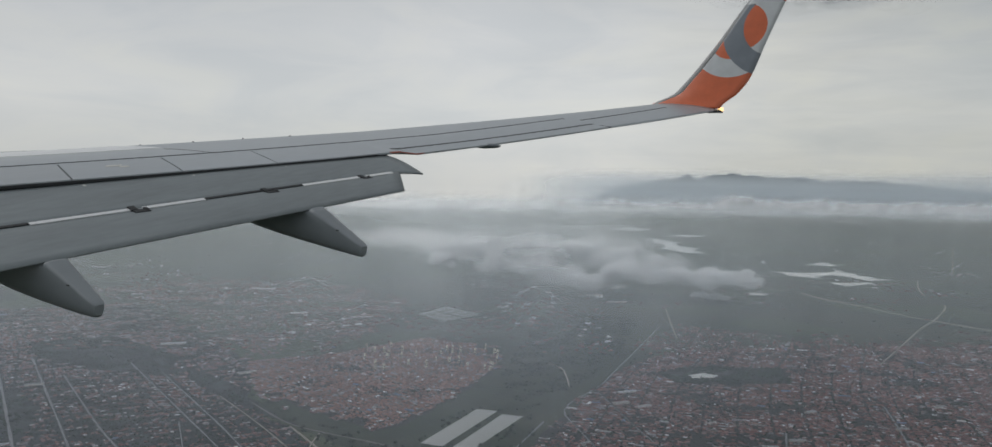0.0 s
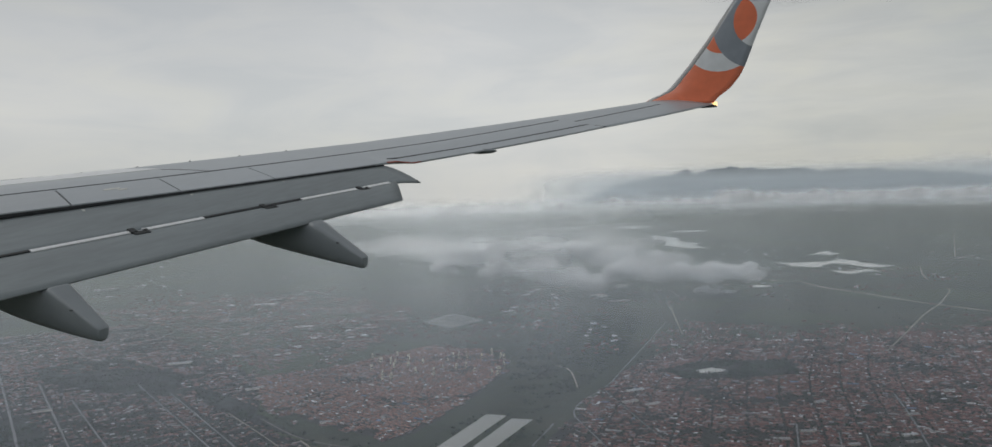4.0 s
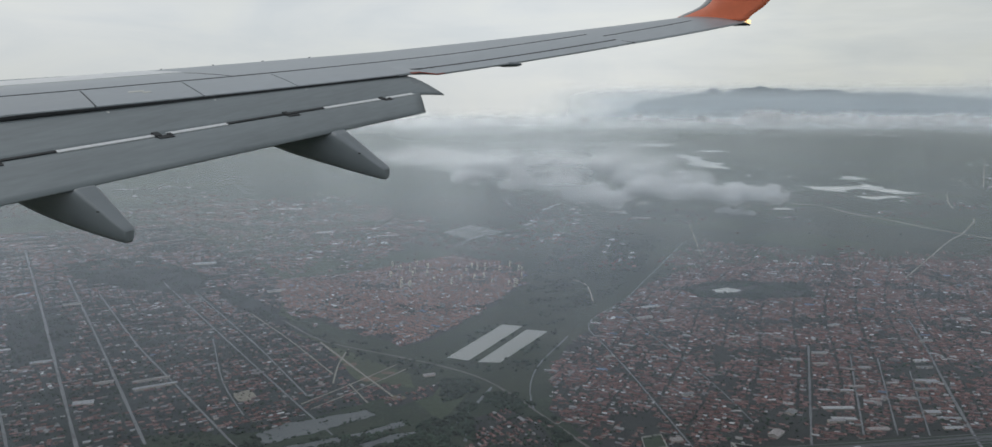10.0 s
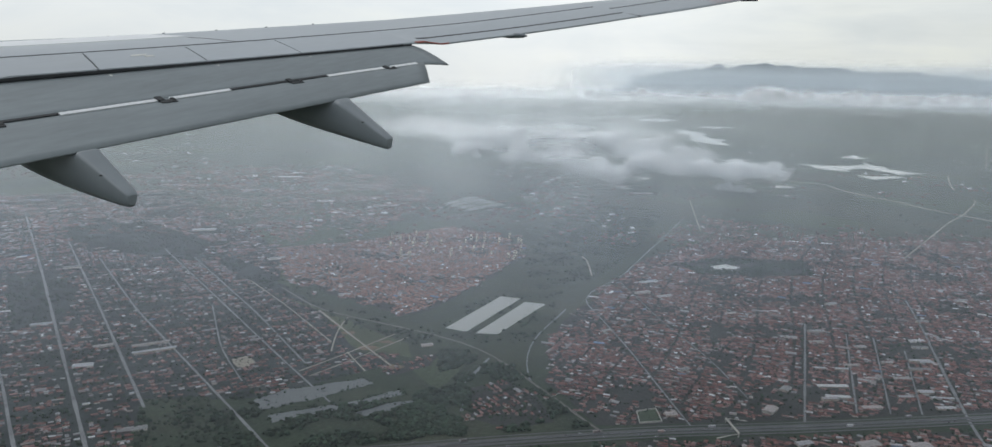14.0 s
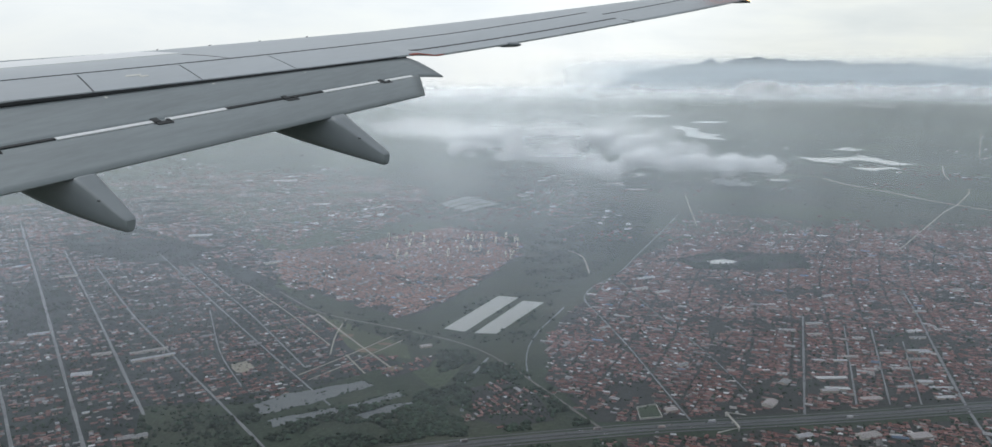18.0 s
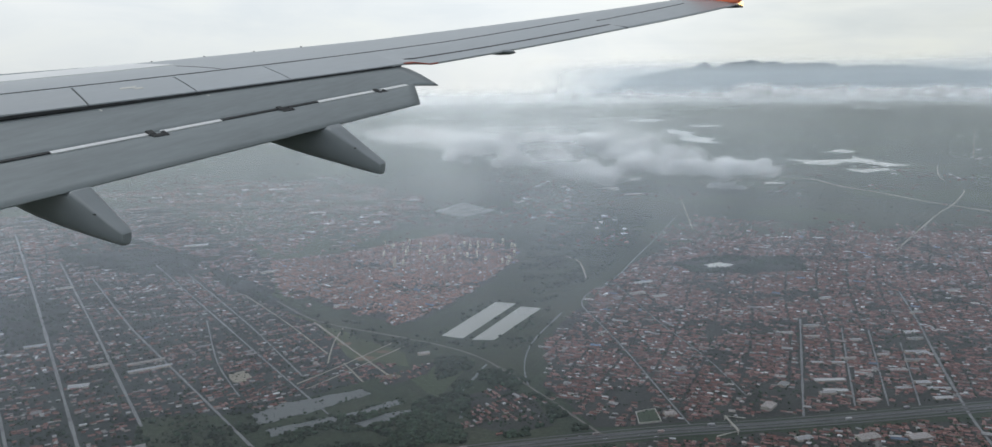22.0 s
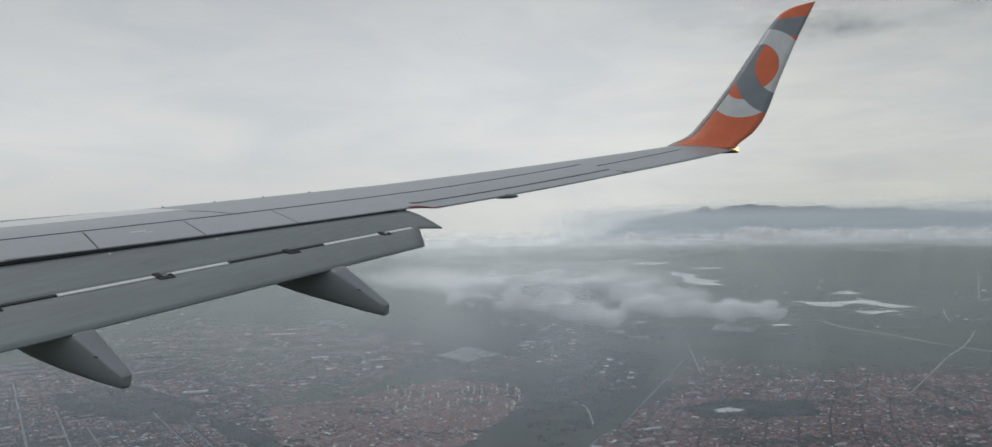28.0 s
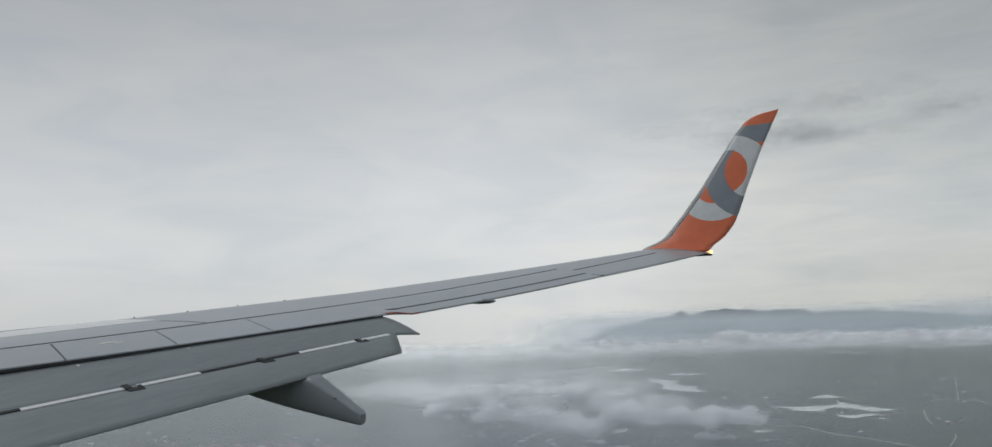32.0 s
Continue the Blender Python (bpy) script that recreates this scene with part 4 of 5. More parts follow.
near = (houses[:, 1] < 352) & (houses[:, 1] > 285) & (np.abs(houses[:, 0]) < 190)
order = np.flatnonzero(near)[np.argsort(houses[near][:, 1])]
single = order[np.linspace(0, len(order) - 1, 260).astype(int)]
rest = np.ones(len(houses), bool)
rest[single] = False
rest = houses[rest]
kind = rng.random(len(rest))
west = np.clip((-40 - rest[:, 0]) / 160, 0, 1) * 0.22
clay, plain, bright = rest[kind < 0.84 - west], rest[(kind >= 0.84 - west) & (kind < 0.96)], rest[kind >= 0.96]
big = rest[rng.choice(len(rest), 620, replace=False)].copy()
big[:, 3] *= rng.uniform(1.6, 3.2, 620)
big[:, 4] *= rng.uniform(1.3, 2.2, 620)
big[:, 5] *= rng.uniform(1.2, 1.7, 620)
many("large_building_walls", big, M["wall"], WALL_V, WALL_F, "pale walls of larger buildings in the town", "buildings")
many("large_grey_roofs", big[:330], M["grey_roof"], ROOF_V, ROOF_F, "weathered grey sheet roofs of larger town buildings", "roofs")
many("large_white_roofs", big[330:390], M["bright_roof"], ROOF_V, ROOF_F, "white sheet roofs of larger town buildings", "roofs")
many("blue_roofs", big[390:450], M["blue_roof"], ROOF_V, ROOF_F, "faded blue sheet roofs scattered over the town", "roofs")
many("large_tiled_roofs", big[450:], M["roof"], ROOF_V, ROOF_F, "red clay roofs of larger town buildings", "roofs")
many("bright_roofs", bright, M["bright_roof"], ROOF_V, ROOF_F, "bright white-painted roofs scattered over the town", "roofs")
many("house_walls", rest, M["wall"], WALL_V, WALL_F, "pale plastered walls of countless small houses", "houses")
newer = within(PLAN["town_mid"], clay[:, 0], clay[:, 1]) | within(PLAN["far_west"], clay[:, 0], clay[:, 1])
many("tiled_roofs", clay[~newer], M["roof"], ROOF_V, ROOF_F, "weathered red clay roofs of countless small houses", "roofs")
many("tiled_roofs", clay[newer], M["new_roof"], ROOF_V, ROOF_F, "pale new clay roofs of a dense housing estate", "roofs")
many("plain_roofs", plain, M["grey_roof"], ROOF_V, ROOF_F, "grey and pale roofs of countless small houses", "roofs")


def house(name, roof_material, label):
    h = tagged(new(name), label, "house", "small houses of the town")
    part("wall", mesh("wall", WALL_V, WALL_F, M["wall_one"]), h)
    part("roof", mesh("roof", ROOF_SOLID_V, ROOF_SOLID_F, roof_material), h)
    return h


first_red = house("house", M["roof_one"], "small plastered house with a red clay gable roof")
first_grey = house("house", M["sheet"], "small plastered house with a pale grey sheet roof")
for i, k in enumerate(single):
    x, y, a, l, w, hh = houses[k]
    src = first_grey if i % 7 == 3 else first_red
    m = Matrix.LocRotScale((x, y, 0.02), Euler((0, 0, a)), None)
    if i == 0 or i == 3:
        src.matrix_world = m @ Matrix.Diagonal((l, w, hh, 1))
    else:
        ob = copy_thing(src, m)
        ob.scale = (l, w, hh)


def shed(x, y, turn, l, w, hh, ridge, material):
    s = tagged(new("warehouse"), "long warehouse with a pale sheet roof among houses", "warehouse", "warehouses")
    s.matrix_world = Matrix.LocRotScale((x, y, 0.02), Euler((0, 0, turn)), None)
    v = [(a * l, b * w, c * hh) for a, b, c in WALL_V]
    part("wall", mesh("wall", v, WALL_F, M["wall_one"]), s)
    v = [(a * l, b * w, hh * (0.60 + (c - 0.58) * ridge)) if i < 6 else (a * l, b * w, hh * (0.60 + (c - 0.51) * ridge) - 0.1) for i, (a, b, c) in enumerate(ROOF_SOLID_V)]
    part("roof", mesh("roof", v, ROOF_SOLID_F, material), s)


WEST_SHEDS = [(-259.7, 706, 0.3, 26, 10), (-196, 368.7, 0.35, 12, 7), (-178, 402, 0.55, 24, 3.5), (-171.7, 391.4, 0.55, 27, 4), (-140, 301.5, 0.4, 8, 6), (103, 553, 0.5, 18, 7), (94, 523, 0.5, 14, 7), (107, 516, 0.5, 14, 6), (-98, 504, 0.2, 10, 5), (179, 447, 0.1, 12, 4), (172, 428, 0.1, 11, 3.5), (161, 435, 0.1, 8, 4), (214, 400, 0.0, 14, 4), (208, 388, 0.0, 14, 4)]
EAST_SHEDS = [(196, 358, 0.0, 9, 5), (117, 333, 0.9, 10, 7), (132, 358, 0.9, 8, 6), (176, 392, 0.1, 11, 3.5), (148, 347, 0.1, 10, 4), (-200, 397, 0.5, 12, 5), (120, 301, 0.3, 9, 5), (145, 301, 0.3, 12, 7), (165, 301, 0.2, 12, 7), (-37, 409, 0.4, 8, 5), (-168, 601, 0.6, 18, 6), (-280, 1080, 0.2, 40, 12), (-71, 623, 0.3, 14, 5), (73, 326, 0.2, 7, 5)]
OUTER_SHEDS = [(170, 991, 0.2, 32, 10), (151, 1049, 0.2, 28, 10), (-300, 560, 0.5, 16, 6), (-250, 430, 0.5, 14, 5), (-120, 860, 0.2, 30, 8), (-190, 880, 0.2, 24, 9), (250, 470, 0.2, 10, 5), (300, 520, 0.2, 12, 5), (210, 505, 0.4, 10, 5), (140, 480, 0.3, 9, 4), (60, 440, 0.6, 9, 4), (90, 380, 0.6, 8, 4)]
SHEDS = WEST_SHEDS + EAST_SHEDS + OUTER_SHEDS
for i, (x, y, a, l, w) in enumerate(SHEDS):
    shed(x, y, a, l * 0.72, w * 0.62, 1.5 if i % 3 else 1.9, 0.55, M["sheet"])


# rows of long sheds between the side streets
for i, (a, b) in enumerate((("row_a", "row_b"), ("row_b", "row_c"), ("row_c", "row_d"), ("row_d", "avenue_e"))):
    for k in range(9):
        y = 340 + 11.5 * k + rng.uniform(-2, 2)
        ends = []
        for n in (a, b):
            p = sorted(PLAN[n], key=lambda q: q[1])
            ends.append(float(np.interp(y, [q[1] for q in p], [q[0] for q in p])))
        gap = ends[1] - ends[0]
        if gap > 8 and rng.random() < 0.4 and y < 445:
            l = gap * rng.uniform(0.35, 0.68)
            shed(ends[0] + 1.2 + l / 2 + rng.uniform(0, max(0.0, gap - l - 2.4)), y, rng.normal(0.05, 0.05), l, rng.uniform(1.8, 2.8), 1.3, 0.5, M["sheet"])


def tower(x, y, turn, tall):
    b = tagged(new("apartment_tower"), "slim cream apartment tower among low houses", "building", "apartment towers")
    b.matrix_world = Matrix.LocRotScale((x, y, 0.02), Euler((0, 0, turn)), None)
    v, f = box(-0.8, -0.7, 0, 0.8, 0.7, tall)
    part("wall", mesh("wall", v, f, M["tower"]), b)
    v, f = box(-0.4, -0.4, tall, 0.4, 0.4, tall + 0.5)
    part("roof", mesh("roof", v, f, M["tower"]), b)
    for k in range(int(tall / 1.6)):
        v, f = box(-0.6, -0.73, 0.5 + 1.6 * k, 0.6, -0.69, 1.2 + 1.6 * k)
        part("window", mesh("window", v, f, M["glass"]), b)


for i in range(34):
    tower(rng.uniform(-92, 20), rng.uniform(612, 700), rng.uniform(-0.2, 0.5), rng.choice([3.2, 4.8, 4.8, 6.4]))

# tree crowns
phi = (1 + 5 ** 0.5) / 2
ICO_V = np.array([(-1, phi, 0), (1, phi, 0), (-1, -phi, 0), (1, -phi, 0), (0, -1, phi), (0, 1, phi), (0, -1, -phi), (0, 1, -phi), (phi, 0, -1), (phi, 0, 1), (-phi, 0, -1), (-phi, 0, 1)]) / 1.902
ICO_F = [(0, 11, 5), (0, 5, 1), (0, 1, 7), (0, 7, 10), (0, 10, 11), (1, 5, 9), (5, 11, 4), (11, 10, 2), (10, 7, 6), (7, 1, 8), (3, 9, 4), (3, 4, 2), (3, 2, 6), (3, 6, 8), (3, 8, 9), (4, 9, 5), (2, 4, 11), (6, 2, 10), (8, 6, 7), (9, 8, 1)]


def crowns(name, x, y, size, label):
    n = len(x)
    jit = 1 + rng.normal(0, 0.22, (n, 12, 1))
    V = ICO_V[None] * jit * size[:, None, None] * rng.uniform(0.75, 1.25, (n, 1, 3))
    V[:, :, 2] = np.maximum(V[:, :, 2] * 0.7 + (size * 0.5)[:, None], 0.0)
    V[:, :, 0] += x[:, None]
    V[:, :, 1] += y[:, None]
    faces = [tuple(i * 12 + a for a in t) for i in range(n) for t in ICO_F]
    return tagged(new(name, mesh(name, V.reshape(-1, 3).tolist(), faces, M["leaf"])), label, "trees", kind="stuff")


def scatter(poly, count, lo, hi, clump=0.0):
    P = np.array(poly)
    x, y = rng.uniform(P[:, 0].min(), P[:, 0].max(), count * 3), rng.uniform(P[:, 1].min(), P[:, 1].max(), count * 3)
    ok = within(poly, x, y)
    for line, w in LINES[:-1]:
        ok &= away(line, x, y) > w / 2 + 0.6
    for p in WET[:7] + ([PLAN['town_small']] if clump else []):
        ok &= ~within(p, x, y)
    if clump:
        ok &= np.array([noise.noise(Vector((a * 0.06, b * 0.06, 2.0))) > -clump for a, b in zip(x, y)])
    x, y = x[ok][:count], y[ok][:count]
    return x, y, rng.uniform(lo, hi, len(x))


town_trees = [scatter(PLAN[n], k, 0.3, 0.85) for n, k in (("town_east", 7000), ("town_south", 2400), ("town_mid", 900), ("town_small", 200))]
tx, ty, ts = scatter(PLAN["grid_west"], 30000, 0.3, 0.85)
ok = (bands(tx, ty, ROWS) < -0.12) | (rng.random(len(tx)) < 0.16)
town_trees.append((tx[ok], ty[ok], ts[ok]))
crowns("garden_trees", *[np.concatenate([t[i] for t in town_trees]) for i in range(3)], "dark green trees between the houses")
wood_trees = [scatter(PLAN[n], k, 0.5, 1.4, 0.12) for n, k in (("woods", 2400), ("woods_b", 900), ("woods_c", 130), ("meadow", 90), ("corridor", 900), ("copse", 700), ("copse_b", 260))] + [scatter([(-400, 240), (-60, 240), (-40, 345), (-110, 345), (-120, 300)], 900, 0.5, 1.3, 0.1)] \
    + [scatter([(-105, 240), (60, 240), (45, 300), (-5, 345), (-110, 320)], 2200, 0.5, 1.4, 0.1)] + [scatter(PLAN["woods_d"], 2600, 0.5, 1.3, 0.05)]
for n in ("fish_a", "fish_b", "fish_c", "fish_d"):
    rim = np.array(wavy(PLAN[n], 1.5, 0.9, 2))
    keep = np.array([noise.noise(Vector((a * 0.25, b * 0.25, 12.0))) > -0.05 for a, b in rim])
    rim = rim[keep] + rng.normal(0, 0.5, rim[keep].shape)
    wood_trees.append((rim[:, 0], rim[:, 1], rng.uniform(0.25, 0.8, len(rim))))
    P = np.array(PLAN[n])
    qx, qy = rng.uniform(P[:, 0].min(), P[:, 0].max(), 240), rng.uniform(P[:, 1].min(), P[:, 1].max(), 240)
    ok = within(PLAN[n], qx, qy) & np.array([noise.noise(Vector((a * 0.11, b * 0.2, 8.0))) > 0.22 for a, b in zip(qx, qy)])
    wood_trees.append((qx[ok], qy[ok], rng.uniform(0.2, 0.55, int(ok.sum()))))
crowns("woodland", *[np.concatenate([t[i] for t in wood_trees]) for i in range(3)], "dense dark green woodland and scrub")
far_x, far_y = rng.uniform(-1100, 1100, 7000), rng.uniform(640, 1500, 7000)
ok = np.array([noise.noise(Vector((a * 0.006, b * 0.006, 5.0))) > 0.02 for a, b in zip(far_x, far_y)]) & ~within(PLAN["town_east"], far_x, far_y) & ~within(PLAN["town_mid"], far_x, far_y)
for n in ("lake_a", "lake_b", "lake_c", "lake_d", "lake_town", "plots"):
    ok &= ~within(PLAN[n], far_x, far_y)
crowns("far_woods", far_x[ok], far_y[ok], rng.uniform(0.5, 1.2, int(ok.sum())), "distant dark woods and hedges on the plain")


def specks(name, count, y0, y1, lo, hi, material, label):
    x, y = [], []
    while len(x) < count:
        q = rng.uniform(y0, y1)
        p = rng.uniform(-0.62, 0.62) * q
        if noise.noise(Vector((p * 0.008, q * 0.004, 4.0))) + 0.5 * noise.noise(Vector((p * 0.03, q * 0.015, 7.0))) > rng.uniform(-0.1, 0.6):
            x.append(p)
            y.append(q)
    x, y = np.array(x), np.array(y)
    ok = np.ones(count, bool)
    for n in ("town_east", "lake_a", "lake_b", "lake_c", "lake_d", "plots"):
        ok &= ~within(PLAN[n], x, y)
    rows = [(p, q, rng.uniform(-0.4, 0.6), rng.uniform(lo, hi), rng.uniform(lo * 0.6, hi * 0.5), rng.uniform(1.2, 2.2)) for p, q in zip(x[ok], y[ok])]
    many(name, rows, material, [(a, b, c) for a, b, c in WALL_V[:8]], WALL_F[:1] + [(1, 2, 6, 5), (2, 3, 7, 6), (3, 0, 4, 7), (4, 5, 6, 7)], label, "buildings")


specks("far_farm_buildings", 420, 700, 1500, 2.0, 6.0, M["grey_roof"], "scattered grey farm buildings far off")
specks("far_white_roofs", 300, 720, 2400, 3.0, 9.0, M["bright_roof"], "bright roofs of scattered far buildings")
specks("far_red_roofs", 1500, 680, 1250, 1.8, 4.0, M["roof"], "muted red roofs of far villages")

# ---- hills ----
HILL_AZ = [3.0, 5.0, 6.6, 7.6, 8.6, 10, 11.4, 12.8, 13.8, 14.35, 14.9, 15.8, 17.5, 19.5, 21.5, 23.5, 25, 27, 29, 31, 33, 36, 40]
HILL_UP = [-40, -36, -28, -20, -9, 2, 9, 12, 15, 22, 15, 20, 23, 19, 18, 13, 14, 11, 8, 3, -4, 2, -14]
v, nx, ny = [], 320, 14
for i in range(nx):
    az = 3.0 + 38.0 * i / (nx - 1)
    peak = EYE + 4700 * (np.interp(az, HILL_AZ, HILL_UP) + 3.5 * noise.noise(Vector((az * 0.9, 8.0, 0.0))) + 2.0 * noise.noise(Vector((az * 2.3, 9.0, 0.0)))) / 1300
    a = radians(az)
    for j in range(ny):
        q = j / (ny - 1)
        foot = 4330 + 130 * noise.noise(Vector((i * 0.055, 3.0, 0.0)))
        r = (foot + (4700 - foot) * q) / math.cos(a)
        rough = noise.fractal(Vector((i * 0.075, j * 0.30, 0.0)), 1.0, 2.0, 5)
        v.append((r * math.sin(a), r * math.cos(a), max(0.0, peak * (math.sin(q * math.pi / 2) ** 1.3) + rough * 9 * q * (1.15 - q) * 2 + rough * 3.5 * q)))
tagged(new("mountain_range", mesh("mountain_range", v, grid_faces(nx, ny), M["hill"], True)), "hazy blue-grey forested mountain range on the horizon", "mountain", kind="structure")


# ---- haze and cloud ----
def vapour(name, density, scale, low, high, colour=(0.86, 0.88, 0.89), stretch=1.0, fade_low=None, fade_high=None, even=False, side=None, other_side=None, least=0.0):
    """Thin lit vapour: mostly transparent, patchy, fading out between the given heights."""
    m = bpy.data.materials.new(name)
    m.use_nodes = True
    t = m.node_tree
    t.nodes.clear()
    tc = t.nodes.new("ShaderNodeTexCoord")
    mp = t.nodes.new("ShaderNodeMapping")
    mp.inputs["Scale"].default_value = (1, 1, stretch)
    t.links.new(tc.outputs["Object"], mp.inputs["Vector"])
    n = node(t, "ShaderNodeTexNoise", Scale=scale, Detail=5.0, Roughness=0.55)
    t.links.new(mp.outputs[0], n.inputs["Vector"])
    fac = ramp(t, n.outputs["Fac"], [(low, (least, least, least)), (high, (1, 1, 1))])
    sep = t.nodes.new("ShaderNodeSeparateXYZ")
    t.links.new(tc.outputs["Object"], sep.inputs[0])
    for axis, pair in ((2, fade_low), (2, fade_high), (0, side), (0, other_side)):
        if pair:
            r = t.nodes.new("ShaderNodeMapRange")
            r.interpolation_type = "SMOOTHSTEP"
            for slot, value in zip(("From Min", "From Max", "To Min", "To Max"), pair):
                r.inputs[slot].default_value = value
            t.links.new(sep.outputs[axis], r.inputs["Value"])
            k = t.nodes.new("ShaderNodeMath")
            k.operation = "MULTIPLY"
            t.links.new(fac, k.inputs[0])
            t.links.new(r.outputs[0], k.inputs[1])
            fac = k.outputs[0]
    k = t.nodes.new("ShaderNodeMath")
    k.operation, k.inputs[1].default_value = "MULTIPLY", density
    t.links.new(fac, k.inputs[0])
    lit, back = node(t, "ShaderNodeBsdfDiffuse", Color=(*colour, 1)), node(t, "ShaderNodeBsdfTranslucent", Color=(*colour, 1))
    half, out = t.nodes.new("ShaderNodeAddShader" if even else "ShaderNodeMixShader"), t.nodes.new("ShaderNodeMixShader")
    if even:
        for shader, z in ((lit, 1.0), (back, -1.0)):
            t.links.new(node(t, "ShaderNodeCombineXYZ", X=0.0, Y=0.0, Z=z).outputs[0], shader.inputs["Normal"])
    t.links.new(lit.outputs[0], half.inputs[0 if even else 1])
    t.links.new(back.outputs[0], half.inputs[1 if even else 2])
    t.links.new(k.outputs[0], out.inputs[0])
    t.links.new(t.nodes.new("ShaderNodeBsdfTransparent").outputs[0], out.inputs[1])
    t.links.new(half.outputs[0], out.inputs[2])
    t.links.new(out.outputs[0], t.nodes.new("ShaderNodeOutputMaterial").inputs["Surface"])
    return m


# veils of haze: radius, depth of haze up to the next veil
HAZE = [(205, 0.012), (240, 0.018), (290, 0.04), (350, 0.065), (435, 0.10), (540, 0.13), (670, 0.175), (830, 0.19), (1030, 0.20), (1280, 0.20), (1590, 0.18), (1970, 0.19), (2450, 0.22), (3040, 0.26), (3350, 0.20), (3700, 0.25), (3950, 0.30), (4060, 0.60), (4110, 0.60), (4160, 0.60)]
for r, depth in HAZE:
    v, n = [], 72
    far = r > 4000
    z0, z1 = (150, 242) if far else (58, 128) if r < 3200 else (36, 112)
    for i in range(n):
        a = radians(-62 + 124 * i / (n - 1))
        w = r * (1 + 0.05 * noise.noise(Vector((i * 0.3, r, 0)))) if not far else r
        for z in (0.0, 35.0, 70.0, 140.0, z1 + 1):
            v.append((w * math.sin(a), w * math.cos(a), z))
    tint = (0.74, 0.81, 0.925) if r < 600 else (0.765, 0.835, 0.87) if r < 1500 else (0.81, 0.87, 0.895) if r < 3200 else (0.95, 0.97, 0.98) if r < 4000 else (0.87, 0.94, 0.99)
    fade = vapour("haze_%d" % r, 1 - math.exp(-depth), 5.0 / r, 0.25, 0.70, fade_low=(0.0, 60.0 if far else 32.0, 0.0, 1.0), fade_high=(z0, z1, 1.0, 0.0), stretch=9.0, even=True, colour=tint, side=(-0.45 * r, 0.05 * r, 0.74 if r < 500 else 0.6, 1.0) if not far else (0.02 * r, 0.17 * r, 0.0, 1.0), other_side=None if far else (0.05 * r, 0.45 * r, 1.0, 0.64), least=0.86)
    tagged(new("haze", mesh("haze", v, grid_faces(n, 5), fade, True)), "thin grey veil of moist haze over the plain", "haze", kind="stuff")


def cloud(name, puffs, material, label):
    """Many soft overlapping puffs: rows of x, y, z and size."""
    V, F = [], []
    bm = bmesh.new()
    bmesh.ops.create_icosphere(bm, subdivisions=2, radius=1.0)
    ball = [v.co.copy() for v in bm.verts]
    faces = [tuple(v.index for v in f.verts) for f in bm.faces]
    bm.free()
    for x, y, z, s, flat in puffs:
        k = len(V)
        for p in ball:
            g = 1 + 0.35 * noise.noise(p * 1.6 + Vector((x, y, z)) * 0.37)
            V.append((x + p.x * s * g * 1.3, y + p.y * s * g * 1.3, z + p.z * s * g * flat))
        F += [tuple(k + a for a in f) for f in faces]
    return tagged(new(name, mesh(name, V, F, material, True)), label, "cloud", kind="stuff")


def ball_points(level):
    bm = bmesh.new()
    bmesh.ops.create_icosphere(bm, subdivisions=level, radius=1.0)
    out = [v.co.copy() for v in bm.verts], [tuple(v.index for v in f.verts) for f in bm.faces]
    bm.free()
    return out


SHELLS = ((0.70, 0), (0.90, 0), (1.05, 1), (1.22, 1), (1.42, 2), (1.7, 2))


def billow(name, clumps, heads, materials, label, level=3, long=1.5, flat=0.42):
    """Cauliflower cloud: each clump is a heap of lumpy heads, each head a dense core in thinner and thinner shells."""
    ball, faces = ball_points(level)
    V, F, which = [], [], []
    for cx, cy, cz, size in clumps:
        for h in range(heads):
            dx, dy = rng.normal(0, 0.55), rng.normal(0, 0.5)
            rise = max(0.0, 1 - 0.9 * abs(dx)) * rng.uniform(0.2, 1.0)
            hx, hy, hz = cx + dx * size * long, cy + dy * size, cz + rise * size * flat
            r = size * rng.uniform(0.18, 0.40)
            for k, (grow, mat) in enumerate(SHELLS):
                n = len(V)
                seed = Vector((hx * 0.13 + k * 0.21, hy * 0.11, h * 1.7))
                for p in ball:
                    g = 1 + 0.42 * noise.noise(p * 1.3 + seed) + 0.16 * noise.noise(p * 3.0 + seed)
                    q = r * grow * g
                    V.append((hx + p.x * q * 1.25, hy + p.y * q * 1.2, hz + p.z * q * (0.78 if p.z > 0 else 0.5)))
                F += [tuple(n + a for a in f) for f in faces]
                which += [mat] * len(faces)
    me = mesh(name, V, F, materials[0], True)
    for m in materials[1:]:
        me.materials.append(m)
    me.polygons.foreach_set("material_index", which)
    return tagged(new(name, me), label, "cloud", kind="stuff")


M["veil"] = vapour("thin_cloud_vapour", 0.019, 0.015, 0.2, 0.7, (0.86, 0.89, 0.91), even=True)
M["wisp"] = vapour("wispy_cloud_vapour", 0.05, 0.022, 0.34, 0.66, (0.84, 0.85, 0.86), even=True)
M["far_veil"] = vapour("far_cloud_vapour", 0.045, 0.02, 0.25, 0.7, (0.95, 0.96, 0.97), even=True)
M["grey_puff"] = vapour("grey_cloud_vapour", 0.023, 0.006, 0.3, 0.7, (0.52, 0.55, 0.58))
WHITE = (0.74, 0.755, 0.77)
NEAR_CLOUD = [vapour("cloud_core", 0.30, 0.05, 0.28, 0.60, WHITE), vapour("cloud_fringe", 0.12, 0.06, 0.30, 0.62, WHITE, even=True), vapour("cloud_breath", 0.045, 0.07, 0.32, 0.62, WHITE, even=True)]
